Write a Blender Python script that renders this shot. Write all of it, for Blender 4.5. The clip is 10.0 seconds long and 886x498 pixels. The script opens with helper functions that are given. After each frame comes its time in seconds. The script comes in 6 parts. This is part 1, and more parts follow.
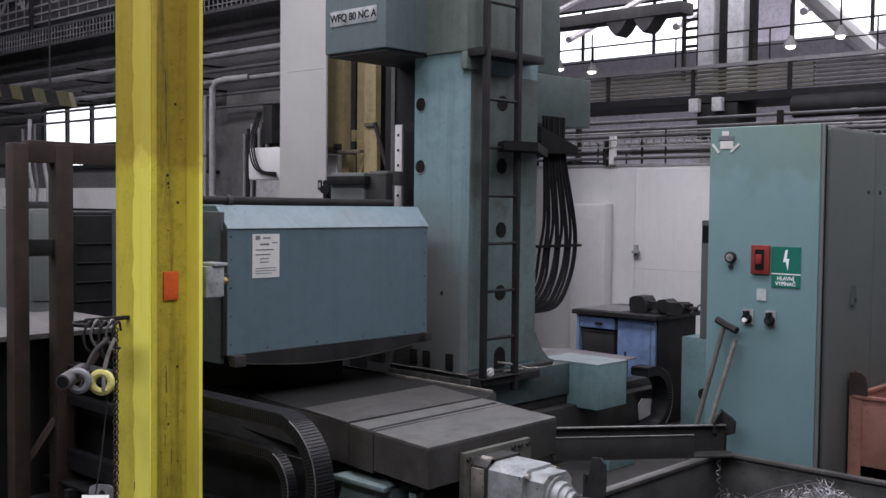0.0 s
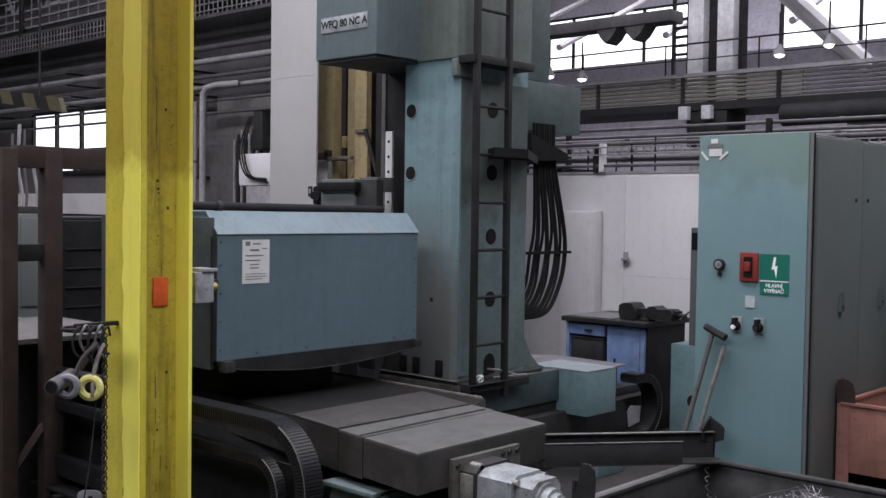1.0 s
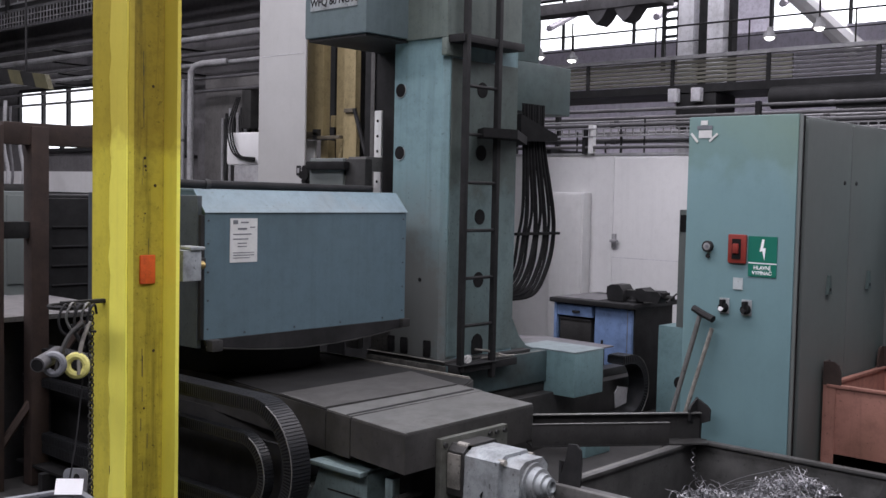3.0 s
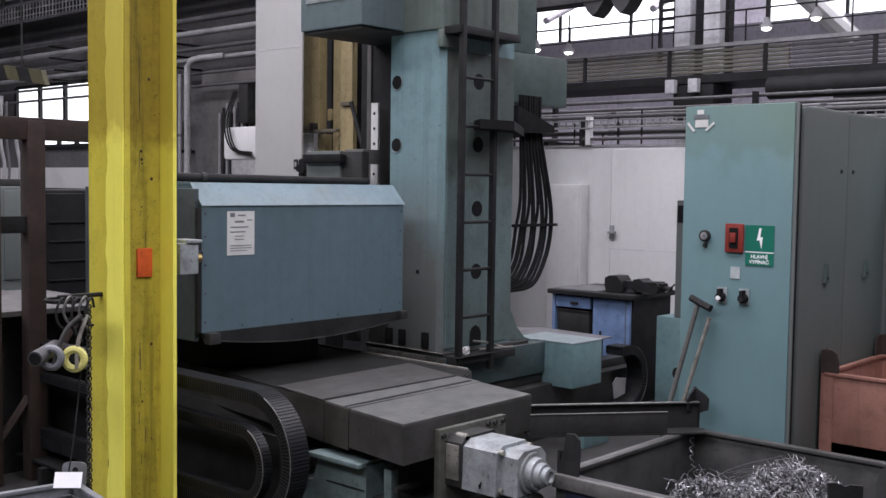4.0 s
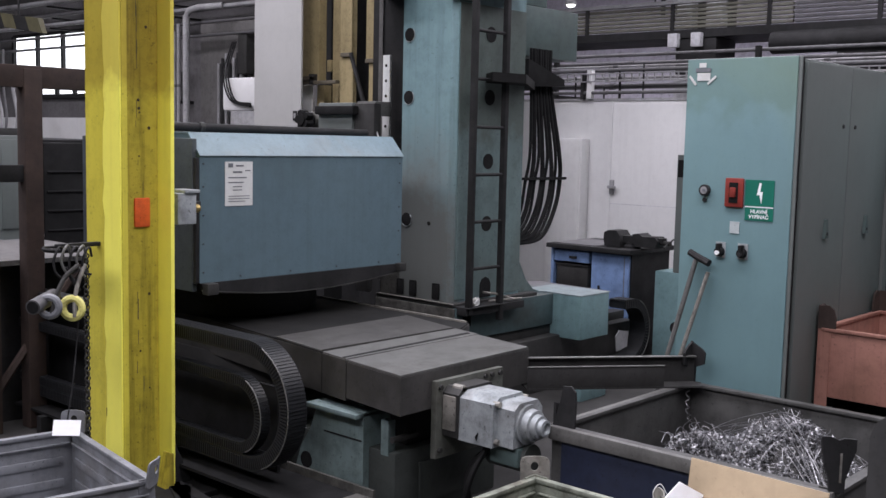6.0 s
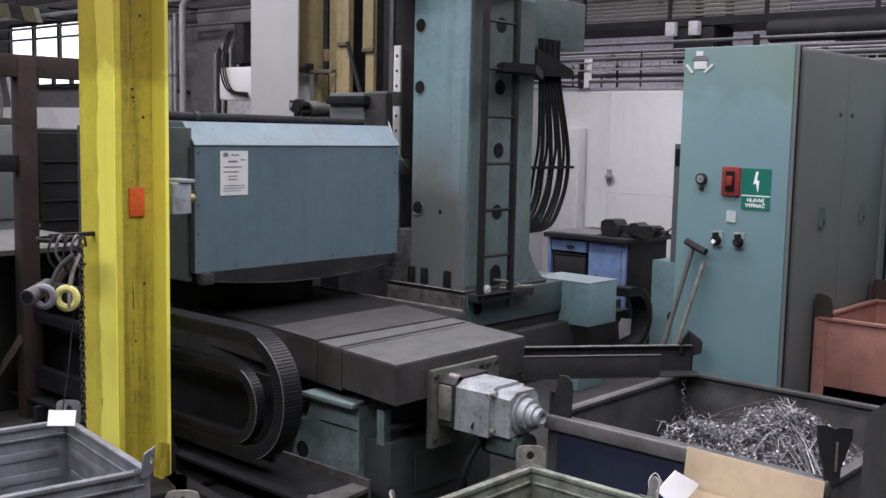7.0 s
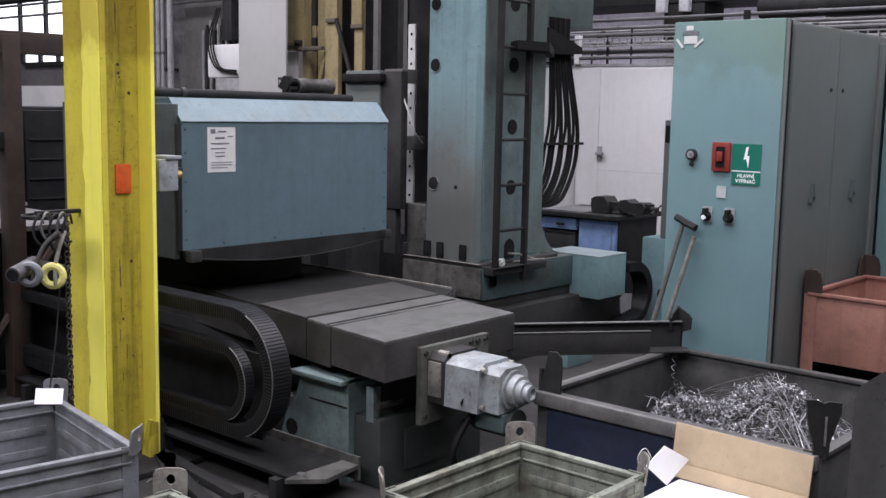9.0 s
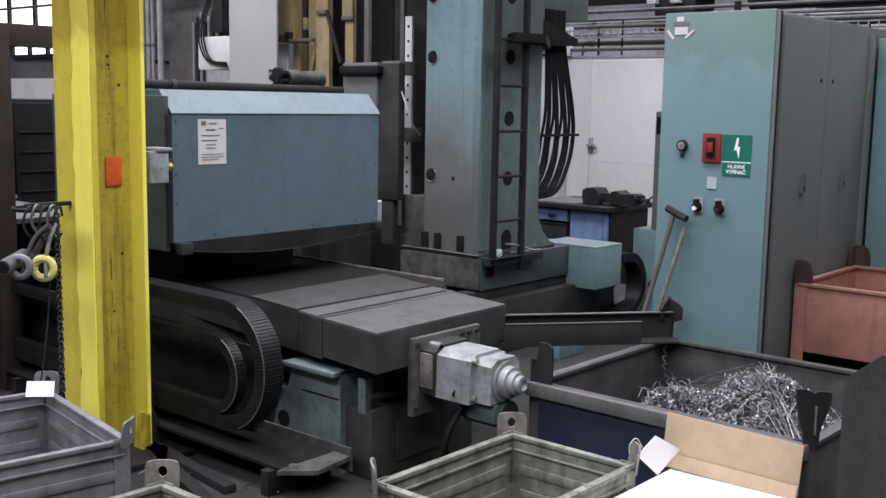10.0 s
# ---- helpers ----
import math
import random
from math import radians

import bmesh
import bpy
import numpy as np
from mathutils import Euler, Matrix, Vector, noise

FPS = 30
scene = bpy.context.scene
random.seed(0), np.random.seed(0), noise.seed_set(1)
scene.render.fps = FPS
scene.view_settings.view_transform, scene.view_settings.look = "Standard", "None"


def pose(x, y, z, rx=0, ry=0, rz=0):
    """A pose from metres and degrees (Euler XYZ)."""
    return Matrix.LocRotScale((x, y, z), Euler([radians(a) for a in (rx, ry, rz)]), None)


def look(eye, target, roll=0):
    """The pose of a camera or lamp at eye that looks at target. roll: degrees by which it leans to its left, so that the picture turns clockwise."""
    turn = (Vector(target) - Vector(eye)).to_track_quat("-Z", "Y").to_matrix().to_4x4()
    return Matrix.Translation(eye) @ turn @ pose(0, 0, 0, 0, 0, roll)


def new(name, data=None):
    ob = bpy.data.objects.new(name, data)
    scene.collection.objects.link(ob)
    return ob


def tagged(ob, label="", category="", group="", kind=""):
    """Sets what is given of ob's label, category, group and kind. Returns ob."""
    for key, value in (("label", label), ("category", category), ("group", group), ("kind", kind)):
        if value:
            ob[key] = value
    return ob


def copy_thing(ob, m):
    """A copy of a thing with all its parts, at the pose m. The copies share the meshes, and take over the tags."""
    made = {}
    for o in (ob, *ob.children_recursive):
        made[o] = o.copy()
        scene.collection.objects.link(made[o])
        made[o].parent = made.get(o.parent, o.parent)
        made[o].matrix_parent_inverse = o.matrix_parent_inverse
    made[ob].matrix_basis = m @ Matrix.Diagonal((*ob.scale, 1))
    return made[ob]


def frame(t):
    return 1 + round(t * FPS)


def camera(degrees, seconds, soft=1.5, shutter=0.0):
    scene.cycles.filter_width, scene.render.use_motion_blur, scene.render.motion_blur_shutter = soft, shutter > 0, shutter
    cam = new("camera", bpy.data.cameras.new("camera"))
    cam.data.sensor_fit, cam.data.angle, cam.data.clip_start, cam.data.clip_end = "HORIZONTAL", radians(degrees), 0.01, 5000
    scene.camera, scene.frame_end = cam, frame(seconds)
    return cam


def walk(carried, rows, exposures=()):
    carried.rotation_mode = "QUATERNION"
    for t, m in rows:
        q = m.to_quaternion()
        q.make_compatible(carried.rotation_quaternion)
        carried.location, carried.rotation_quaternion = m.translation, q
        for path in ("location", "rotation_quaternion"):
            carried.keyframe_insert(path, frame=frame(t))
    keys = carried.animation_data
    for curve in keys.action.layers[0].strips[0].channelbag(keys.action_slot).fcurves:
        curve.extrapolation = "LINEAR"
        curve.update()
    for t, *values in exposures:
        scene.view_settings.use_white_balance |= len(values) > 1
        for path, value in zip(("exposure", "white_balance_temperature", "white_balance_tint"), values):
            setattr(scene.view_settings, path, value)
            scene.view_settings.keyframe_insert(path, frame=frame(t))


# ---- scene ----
cam = camera(45.4, 10.0, soft=1.5)
PATH = [
    (0, (0.016, 0.031, 1.753), (1.475, 1.396, 1.668), 0.6),
    (0.5, (0.007, 0.027, 1.75), (1.474, 1.386, 1.673), 0.7),
    (1, (0.01, 0.024, 1.751), (1.482, 1.376, 1.679), 0.8),
    (1.5, (0.014, 0.024, 1.75), (1.491, 1.37, 1.68), 0.9),
    (2, (0.018, 0.031, 1.748), (1.5, 1.371, 1.659), 0.9),
    (2.5, (0.016, 0.036, 1.748), (1.502, 1.371, 1.645), 1.2),
    (4, (0.023, 0.028, 1.729), (1.511, 1.36, 1.611), 0.8),
    (4.5, (0.026, 0.034, 1.727), (1.511, 1.364, 1.566), 0.8),
    (5, (0.037, 0.04, 1.719), (1.521, 1.369, 1.537), 1.0),
    (5.5, (0.032, 0.035, 1.718), (1.516, 1.361, 1.525), 1.2),
    (7, (0.055, 0.031, 1.714), (1.54, 1.353, 1.491), 1.2),
    (7.5, (0.06, 0.037, 1.709), (1.546, 1.355, 1.477), 1.2),
    (8, (0.063, 0.042, 1.704), (1.55, 1.357, 1.461), 1.4),
    (8.5, (0.075, 0.043, 1.7), (1.564, 1.354, 1.449), 1.2),
    (9, (0.079, 0.041, 1.699), (1.572, 1.346, 1.437), 1.1),
    (9.5, (0.081, 0.04, 1.692), (1.578, 1.338, 1.424), 1.0),
    (10, (0.078, 0.037, 1.695), (1.58, 1.329, 1.419), 1.0),
]
walk(cam, [(t, look(eye, target, roll)) for t, eye, target, roll in PATH], exposures=[(0.0, 0.0), (2.5, 0.10), (5.0, 0.25), (10.0, 0.45)])

# ---- world and light ----
world = bpy.data.worlds.new("world")
scene.world = world
world.use_nodes = True
wn = world.node_tree.nodes
sky = wn.new("ShaderNodeTexSky")
sky.sky_type, sky.sun_disc, sky.sun_elevation, sky.sun_rotation = "NISHITA", False, radians(40), radians(120)
world.node_tree.links.new(sky.outputs[0], wn["Background"].inputs[0])
wn["Background"].inputs[1].default_value = 0.12

FLOOR = -0.06
ROOF = 9.0
ROOF_Y = 6.5
# Unseen overhead skylights, added and powered to suit the light from above.
SKYLIGHTS = [(-5.0, 3.0, 1700), (2.5, 3.0, 1850), (10.0, 3.0, 1120), (18.0, 4.0, 3000)]
for sx, width, power in SKYLIGHTS:
    lamp = bpy.data.lights.new("skylight_lamp", "AREA")
    lamp.shape, lamp.size, lamp.size_y, lamp.energy, lamp.color = "RECTANGLE", width, 22.0, power * 1.02, (0.966, 0.918, 1.0)
    tagged(new("skylight_lamp", lamp), kind="structure").matrix_world = pose(sx, ROOF_Y, ROOF - 0.05)


# ---- mesh helpers ----
def B():
    return {"v": [], "f": []}


def add(b, verts, faces):
    n = len(b["v"])
    b["v"] += [tuple(v) for v in verts]
    b["f"] += [[n + i for i in f] for f in faces]
    return b


CUBE_F = [(0, 3, 2, 1), (4, 5, 6, 7), (0, 1, 5, 4), (1, 2, 6, 5), (2, 3, 7, 6), (3, 0, 4, 7)]


def box(b, x0, x1, y0, y1, z0, z1, r=0.0, m=None):
    """A box; r: chamfer of its edges."""
    v = [(x0, y0, z0), (x1, y0, z0), (x1, y1, z0), (x0, y1, z0), (x0, y0, z1), (x1, y0, z1), (x1, y1, z1), (x0, y1, z1)]
    if r:
        bm = bmesh.new()
        vs = [bm.verts.new(p) for p in v]
        for f in CUBE_F:
            bm.faces.new([vs[i] for i in f])
        bmesh.ops.bevel(bm, geom=list(bm.edges), offset=r, segments=2, profile=0.6, affect="EDGES")
        bm.verts.index_update()
        v = [tuple(q.co) for q in bm.verts]
        faces = [[q.index for q in f.verts] for f in bm.faces]
        bm.free()
    else:
        faces = CUBE_F
    if m is not None:
        v = [tuple(m @ Vector(p)) for p in v]
    return add(b, v, faces)


def ring(c, ax, r, n):
    ax = Vector(ax).normalized()
    u = ax.orthogonal().normalized()
    w = ax.cross(u)
    return [Vector(c) + u * (r * math.cos(2 * math.pi * i / n)) + w * (r * math.sin(2 * math.pi * i / n)) for i in range(n)]


def cyl(b, p0, p1, r, n=16, r2=None):
    p0, p1 = Vector(p0), Vector(p1)
    ax = p1 - p0
    v = ring(p0, ax, r, n) + ring(p1, ax, r if r2 is None else r2, n)
    f = [(i, (i + 1) % n, n + (i + 1) % n, n + i) for i in range(n)] + [tuple(reversed(range(n))), tuple(range(n, 2 * n))]
    return add(b, v, f)


def lathe(b, p0, ax, prof, n=20):
    """Turns (distance along the axis, radius) pairs round the axis."""
    ax = Vector(ax).normalized()
    v = []
    for d, r in prof:
        v += ring(Vector(p0) + ax * d, ax, max(r, 1e-4), n)
    f = []
    for k in range(len(prof) - 1):
        f += [(k * n + i, k * n + (i + 1) % n, (k + 1) * n + (i + 1) % n, (k + 1) * n + i) for i in range(n)]
    f += [tuple(reversed(range(n))), tuple(range((len(prof) - 1) * n, len(prof) * n))]
    return add(b, v, f)


def tube(b, pts, r, n=8):
    pts = [Vector(p) for p in pts]
    v, u = [], None
    for i, p in enumerate(pts):
        d = (pts[min(i + 1, len(pts) - 1)] - pts[max(i - 1, 0)]).normalized()
        u = d.orthogonal().normalized() if u is None else (u - d * u.dot(d)).normalized()
        w = d.cross(u)
        v += [p + u * (r * math.cos(2 * math.pi * k / n)) + w * (r * math.sin(2 * math.pi * k / n)) for k in range(n)]
    f = []
    for i in range(len(pts) - 1):
        f += [(i * n + k, i * n + (k + 1) % n, (i + 1) * n + (k + 1) % n, (i + 1) * n + k) for k in range(n)]
    f += [tuple(reversed(range(n))), tuple(range((len(pts) - 1) * n, len(pts) * n))]
    return add(b, v, f)


def prism(b, poly, axis, a0, a1):
    """A polygon in the two other axes, drawn out along one axis from a0 to a1."""
    k = "xyz".index(axis)

    def at(p, a):
        q = list(p)
        q.insert(k, a)
        return tuple(q)

    n = len(poly)
    v = [at(p, a0) for p in poly] + [at(p, a1) for p in poly]
    f = [(i, (i + 1) % n, n + (i + 1) % n, n + i) for i in range(n)] + [tuple(reversed(range(n))), tuple(range(n, 2 * n))]
    return add(b, v, f)


def curve_pts(ctrl, n=24):
    """A smooth line through the control points."""
    c = [Vector(p) for p in ctrl]
    c = [c[0] * 2 - c[1]] + c + [c[-1] * 2 - c[-2]]
    out = []
    for i in range(1, len(c) - 2):
        for k in range(n):
            t = k / n
            a, p, q, d = c[i - 1], c[i], c[i + 1], c[i + 2]
            out.append(0.5 * ((2 * p) + (q - a) * t + (2 * a - 5 * p + 4 * q - d) * t * t + (3 * p - a - 3 * q + d) * t ** 3))
    return out + [c[-2]]


def solid(name, b, material, smooth=True):
    """Links a builder's faces as one mesh object."""
    me = bpy.data.meshes.new(name)
    me.from_pydata(b["v"], [], b["f"])
    bm = bmesh.new()
    bm.from_mesh(me)
    bmesh.ops.recalc_face_normals(bm, faces=bm.faces)
    bm.to_mesh(me)
    bm.free()
    if smooth:
        me.polygons.foreach_set("use_smooth", [True] * len(me.polygons))
        me.set_sharp_from_angle(angle=radians(35))
    me.materials.append(material)
    return new(name, me)


def part(name, b, material, parent, label="", smooth=True):
    ob = solid(name, b, material, smooth)
    ob.parent = parent
    root, m = parent, Matrix()
    chain = []
    while root is not None:
        chain.append(root)
        root = root.parent
    for p in reversed(chain):
        m = m @ p.matrix_parent_inverse @ p.matrix_basis if p.parent else p.matrix_basis.copy()
    ob.matrix_parent_inverse = m.inverted()
    if label:
        tagged(ob, label)
    return ob


def thing(name, label, category, at=(0, 0, 0), group="", kind=""):
    ob = new(name)
    ob.empty_display_size = 0.1
    ob.location = at
    return tagged(ob, label, category, group, kind)


def structure(name, b, material, label="", category="", smooth=False):
    return tagged(solid(name, b, material, smooth), label, category, kind="structure")


def writing(name, body, size, m, material, parent, label=""):
    """Flat letters at the pose m, centred."""
    cu = bpy.data.curves.new(name, "FONT")
    cu.body, cu.size, cu.align_x, cu.align_y, cu.extrude = body, size, "CENTER", "CENTER", 0.0008
    cu.offset = size * 0.018
    ob = new(name, cu)
    bpy.context.view_layer.update()
    me = bpy.data.meshes.new_from_object(ob.evaluated_get(bpy.context.evaluated_depsgraph_get()))
    me.transform(m)
    v = [tuple(q.co) for q in me.vertices]
    f = [tuple(p.vertices) for p in me.polygons]
    bpy.data.objects.remove(ob)
    return part(name, add(B(), v, f), material, parent, label, smooth=False)


FACE_MX = Matrix(((0, 0, -1, 0), (-1, 0, 0, 0), (0, 1, 0, 0), (0, 0, 0, 1)))  # letters on a face towards -x


# ---- materials ----
def mat(name, col, rough=0.5, metal=0.0, var=0.2, scale=5.0, bump=0.08, fine=90.0, dirt=None, amount=0.4, dscale=2.2, streak=1.0, emit=0.0, island=0.0, each=0.0, stain=None, grunge=0.35, runs=0.12, spec=0.5, old=None):
    m = bpy.data.materials.new(name)
    m.use_nodes = True
    nt, L = m.node_tree, m.node_tree.links
    N = nt.nodes.new
    bs = nt.nodes["Principled BSDF"]
    tc = N("ShaderNodeTexCoord")
    mp = N("ShaderNodeMapping")
    mp.inputs["Scale"].default_value = (1, 1, streak)
    L.new(tc.outputs["Object"], mp.inputs[0])
    n1 = N("ShaderNodeTexNoise")
    n1.inputs["Scale"].default_value, n1.inputs["Detail"].default_value, n1.inputs["Roughness"].default_value = scale, 6, 0.6
    L.new(mp.outputs[0], n1.inputs["Vector"])
    hi = tuple(min(1, c * (1 + var)) for c in col) + (1,)
    lo = tuple(c * (1 - var) for c in col) + (1,)
    r1 = N("ShaderNodeValToRGB")
    r1.color_ramp.elements[0].position, r1.color_ramp.elements[0].color = 0.3, lo
    r1.color_ramp.elements[1].position, r1.color_ramp.elements[1].color = 0.7, hi
    L.new(n1.outputs[0], r1.inputs[0])
    out = r1.outputs[0]
    if island or each:
        geo = N("ShaderNodeNewGeometry") if island else N("ShaderNodeObjectInfo")
        mm = N("ShaderNodeMath")
        mm.operation = "MULTIPLY_ADD"
        mm.inputs[1].default_value, mm.inputs[2].default_value = island or each, 1 - (island or each) / 2
        L.new(geo.outputs["Random Per Island" if island else "Random"], mm.inputs[0])
        mi = N("ShaderNodeMix")
        mi.data_type, mi.blend_type = "RGBA", "MULTIPLY"
        mi.inputs[0].default_value = 1
        L.new(out, mi.inputs[6])
        L.new(mm.outputs[0], mi.inputs[7])
        out = mi.outputs[2]
    n2 = N("ShaderNodeTexNoise")
    n2.inputs["Scale"].default_value, n2.inputs["Detail"].default_value, n2.inputs["Distortion"].default_value = dscale, 8, 0.5
    L.new(mp.outputs[0], n2.inputs["Vector"])
    r2 = N("ShaderNodeValToRGB")
    r2.color_ramp.elements[0].position, r2.color_ramp.elements[1].position = 0.5, 0.72
    L.new(n2.outputs[0], r2.inputs[0])
    if dirt:
        k = N("ShaderNodeMath")
        k.operation = "MULTIPLY"
        k.inputs[1].default_value = amount
        L.new(r2.outputs[0], k.inputs[0])
        mx = N("ShaderNodeMix")
        mx.data_type = "RGBA"
        L.new(k.outputs[0], mx.inputs[0])
        L.new(out, mx.inputs[6])
        mx.inputs[7].default_value = (*dirt, 1)
        out = mx.outputs[2]
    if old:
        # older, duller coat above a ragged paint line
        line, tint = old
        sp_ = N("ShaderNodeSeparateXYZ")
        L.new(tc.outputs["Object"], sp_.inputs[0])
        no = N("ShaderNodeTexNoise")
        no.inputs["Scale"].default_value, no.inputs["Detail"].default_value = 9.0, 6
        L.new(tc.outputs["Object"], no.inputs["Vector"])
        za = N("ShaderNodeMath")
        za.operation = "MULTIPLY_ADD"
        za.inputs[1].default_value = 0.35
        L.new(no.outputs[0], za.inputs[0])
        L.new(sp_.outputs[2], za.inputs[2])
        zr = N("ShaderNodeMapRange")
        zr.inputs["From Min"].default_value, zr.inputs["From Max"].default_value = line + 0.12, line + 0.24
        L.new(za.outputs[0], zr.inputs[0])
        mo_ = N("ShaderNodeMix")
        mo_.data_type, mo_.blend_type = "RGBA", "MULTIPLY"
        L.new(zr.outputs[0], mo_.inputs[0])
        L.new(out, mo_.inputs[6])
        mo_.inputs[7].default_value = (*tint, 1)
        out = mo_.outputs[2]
    # fine grime, chips and long runs
    n4 = N("ShaderNodeTexNoise")
    n4.inputs["Scale"].default_value, n4.inputs["Detail"].default_value, n4.inputs["Roughness"].default_value = 11.0, 10, 0.78
    L.new(tc.outputs["Object"], n4.inputs["Vector"])
    g4 = N("ShaderNodeMapRange")
    g4.inputs["From Min"].default_value, g4.inputs["From Max"].default_value = 0.46, 0.68
    g4.inputs["To Min"].default_value, g4.inputs["To Max"].default_value = 1.0, 1.0 - grunge
    L.new(n4.outputs[0], g4.inputs[0])
    mp2 = N("ShaderNodeMapping")
    mp2.inputs["Scale"].default_value = (16, 16, 0.8)
    L.new(tc.outputs["Object"], mp2.inputs[0])
    n5 = N("ShaderNodeTexNoise")
    n5.inputs["Scale"].default_value, n5.inputs["Detail"].default_value, n5.inputs["Roughness"].default_value = 1.0, 6, 0.65
    L.new(mp2.outputs[0], n5.inputs["Vector"])
    g5 = N("ShaderNodeMapRange")
    g5.inputs["From Min"].default_value, g5.inputs["From Max"].default_value = 0.5, 0.72
    g5.inputs["To Min"].default_value, g5.inputs["To Max"].default_value = 1.0, 1.0 - runs
    L.new(n5.outputs[0], g5.inputs[0])
    n6 = N("ShaderNodeTexNoise")
    n6.inputs["Scale"].default_value, n6.inputs["Detail"].default_value = 55.0, 3
    L.new(tc.outputs["Object"], n6.inputs["Vector"])
    g6 = N("ShaderNodeMapRange")
    g6.inputs["From Min"].default_value, g6.inputs["From Max"].default_value = 0.66, 0.70
    g6.inputs["To Min"].default_value, g6.inputs["To Max"].default_value = 1.0, 1.0 - 1.2 * grunge
    L.new(n6.outputs[0], g6.inputs[0])
    for g in (g4, g5, g6):
        mg = N("ShaderNodeMix")
        mg.data_type, mg.blend_type = "RGBA", "MULTIPLY"
        mg.inputs[0].default_value = 1
        L.new(out, mg.inputs[6])
        L.new(g.outputs[0], mg.inputs[7])
        out = mg.outputs[2]
    if stain:
        # an old oil stain: centre, reach and colour
        centre, reach, scol = stain
        ms_ = N("ShaderNodeVectorMath")
        ms_.operation = "SUBTRACT"
        ms_.inputs[1].default_value = centre
        L.new(tc.outputs["Object"], ms_.inputs[0])
        md = N("ShaderNodeVectorMath")
        md.operation = "DIVIDE"
        md.inputs[1].default_value = reach
        L.new(ms_.outputs[0], md.inputs[0])
        ml = N("ShaderNodeVectorMath")
        ml.operation = "LENGTH"
        L.new(md.outputs[0], ml.inputs[0])
        ma = N("ShaderNodeMath")
        ma.operation = "MULTIPLY_ADD"
        ma.inputs[1].default_value = 1.3
        L.new(n2.outputs[0], ma.inputs[0])
        mb = N("ShaderNodeMath")
        mb.operation = "MULTIPLY_ADD"
        mb.inputs[1].default_value = 0.9
        L.new(n4.outputs[0], mb.inputs[0])
        L.new(ml.outputs["Value"], mb.inputs[2])
        L.new(mb.outputs[0], ma.inputs[2])
        mr = N("ShaderNodeMapRange")
        mr.inputs["From Min"].default_value, mr.inputs["From Max"].default_value = 2.2, 1.55
        mr.inputs["To Min"].default_value, mr.inputs["To Max"].default_value = 0.0, 0.9
        L.new(ma.outputs[0], mr.inputs[0])
        mq = N("ShaderNodeMix")
        mq.data_type = "RGBA"
        L.new(mr.outputs[0], mq.inputs[0])
        L.new(out, mq.inputs[6])
        mq.inputs[7].default_value = (*scol, 1)
        out = mq.outputs[2]
    L.new(out, bs.inputs["Base Color"])
    rr = N("ShaderNodeMapRange")
    rr.inputs["To Min"].default_value, rr.inputs["To Max"].default_value = max(0.05, rough - 0.1), min(1, rough + 0.18)
    L.new(n2.outputs[0], rr.inputs[0])
    L.new(rr.outputs[0], bs.inputs["Roughness"])
    bs.inputs["Metallic"].default_value, bs.inputs["Specular IOR Level"].default_value = metal, spec
    n3 = N("ShaderNodeTexNoise")
    n3.inputs["Scale"].default_value, n3.inputs["Detail"].default_value = fine, 4
    L.new(mp.outputs[0], n3.inputs["Vector"])
    bp = N("ShaderNodeBump")
    bp.inputs["Strength"].default_value, bp.inputs["Distance"].default_value = bump, 0.004
    L.new(n3.outputs[0], bp.inputs["Height"])
    L.new(bp.outputs[0], bs.inputs["Normal"])
    if emit:
        bs.inputs["Emission Color"].default_value = (*col, 1)
        bs.inputs["Emission Strength"].default_value = emit
    return m


GRIME = (0.05, 0.045, 0.035)
M_TEAL = mat("teal_machine_paint", (0.165, 0.27, 0.285), 0.42, grunge=0.25, var=0.07, scale=2.5, dirt=(0.10, 0.15, 0.14), amount=0.4, dscale=1.3)
M_TEALG = mat("grey_green_machine_paint", (0.072, 0.105, 0.102), 0.5, var=0.1, scale=2.5, dirt=(0.05, 0.06, 0.05), amount=0.5)
M_SLEEVE = mat("faded_olive_teal_paint", (0.145, 0.178, 0.162), 0.48, grunge=0.25, runs=0.2, var=0.08, scale=2, dirt=(0.09, 0.105, 0.095), amount=0.5, dscale=1.2)
M_NAMEBOX = mat("dusty_blue_grey_paint", (0.135, 0.178, 0.19), 0.45, grunge=0.18, runs=0.15, var=0.07, scale=2, dirt=(0.11, 0.13, 0.12), amount=0.6, dscale=1.0)
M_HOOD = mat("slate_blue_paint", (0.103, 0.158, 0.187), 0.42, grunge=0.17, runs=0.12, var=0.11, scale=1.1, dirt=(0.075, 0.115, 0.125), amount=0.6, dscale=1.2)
M_HOODTOP = mat("slate_blue_lit_top", (0.17, 0.24, 0.275), 0.35, grunge=0.2, runs=0.1, var=0.08, scale=4, dirt=(0.2, 0.22, 0.22), amount=0.4, dscale=5)
M_BASEP = mat("grimy_dark_teal_paint", (0.055, 0.085, 0.09), 0.45, var=0.15, dirt=(0.03, 0.03, 0.026), amount=0.7, dscale=2.5)
M_FOOT = mat("oil_browned_casting", (0.10, 0.098, 0.09), 0.45, var=0.25, scale=6, dirt=(0.022, 0.02, 0.017), amount=0.95, dscale=5, grunge=0.7, runs=0.4)
M_BRACK = mat("brown_grey_bracket", (0.11, 0.095, 0.07), 0.5, var=0.2)
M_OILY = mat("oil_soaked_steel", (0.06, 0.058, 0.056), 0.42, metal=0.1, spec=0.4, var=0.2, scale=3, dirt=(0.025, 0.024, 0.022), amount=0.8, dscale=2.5)
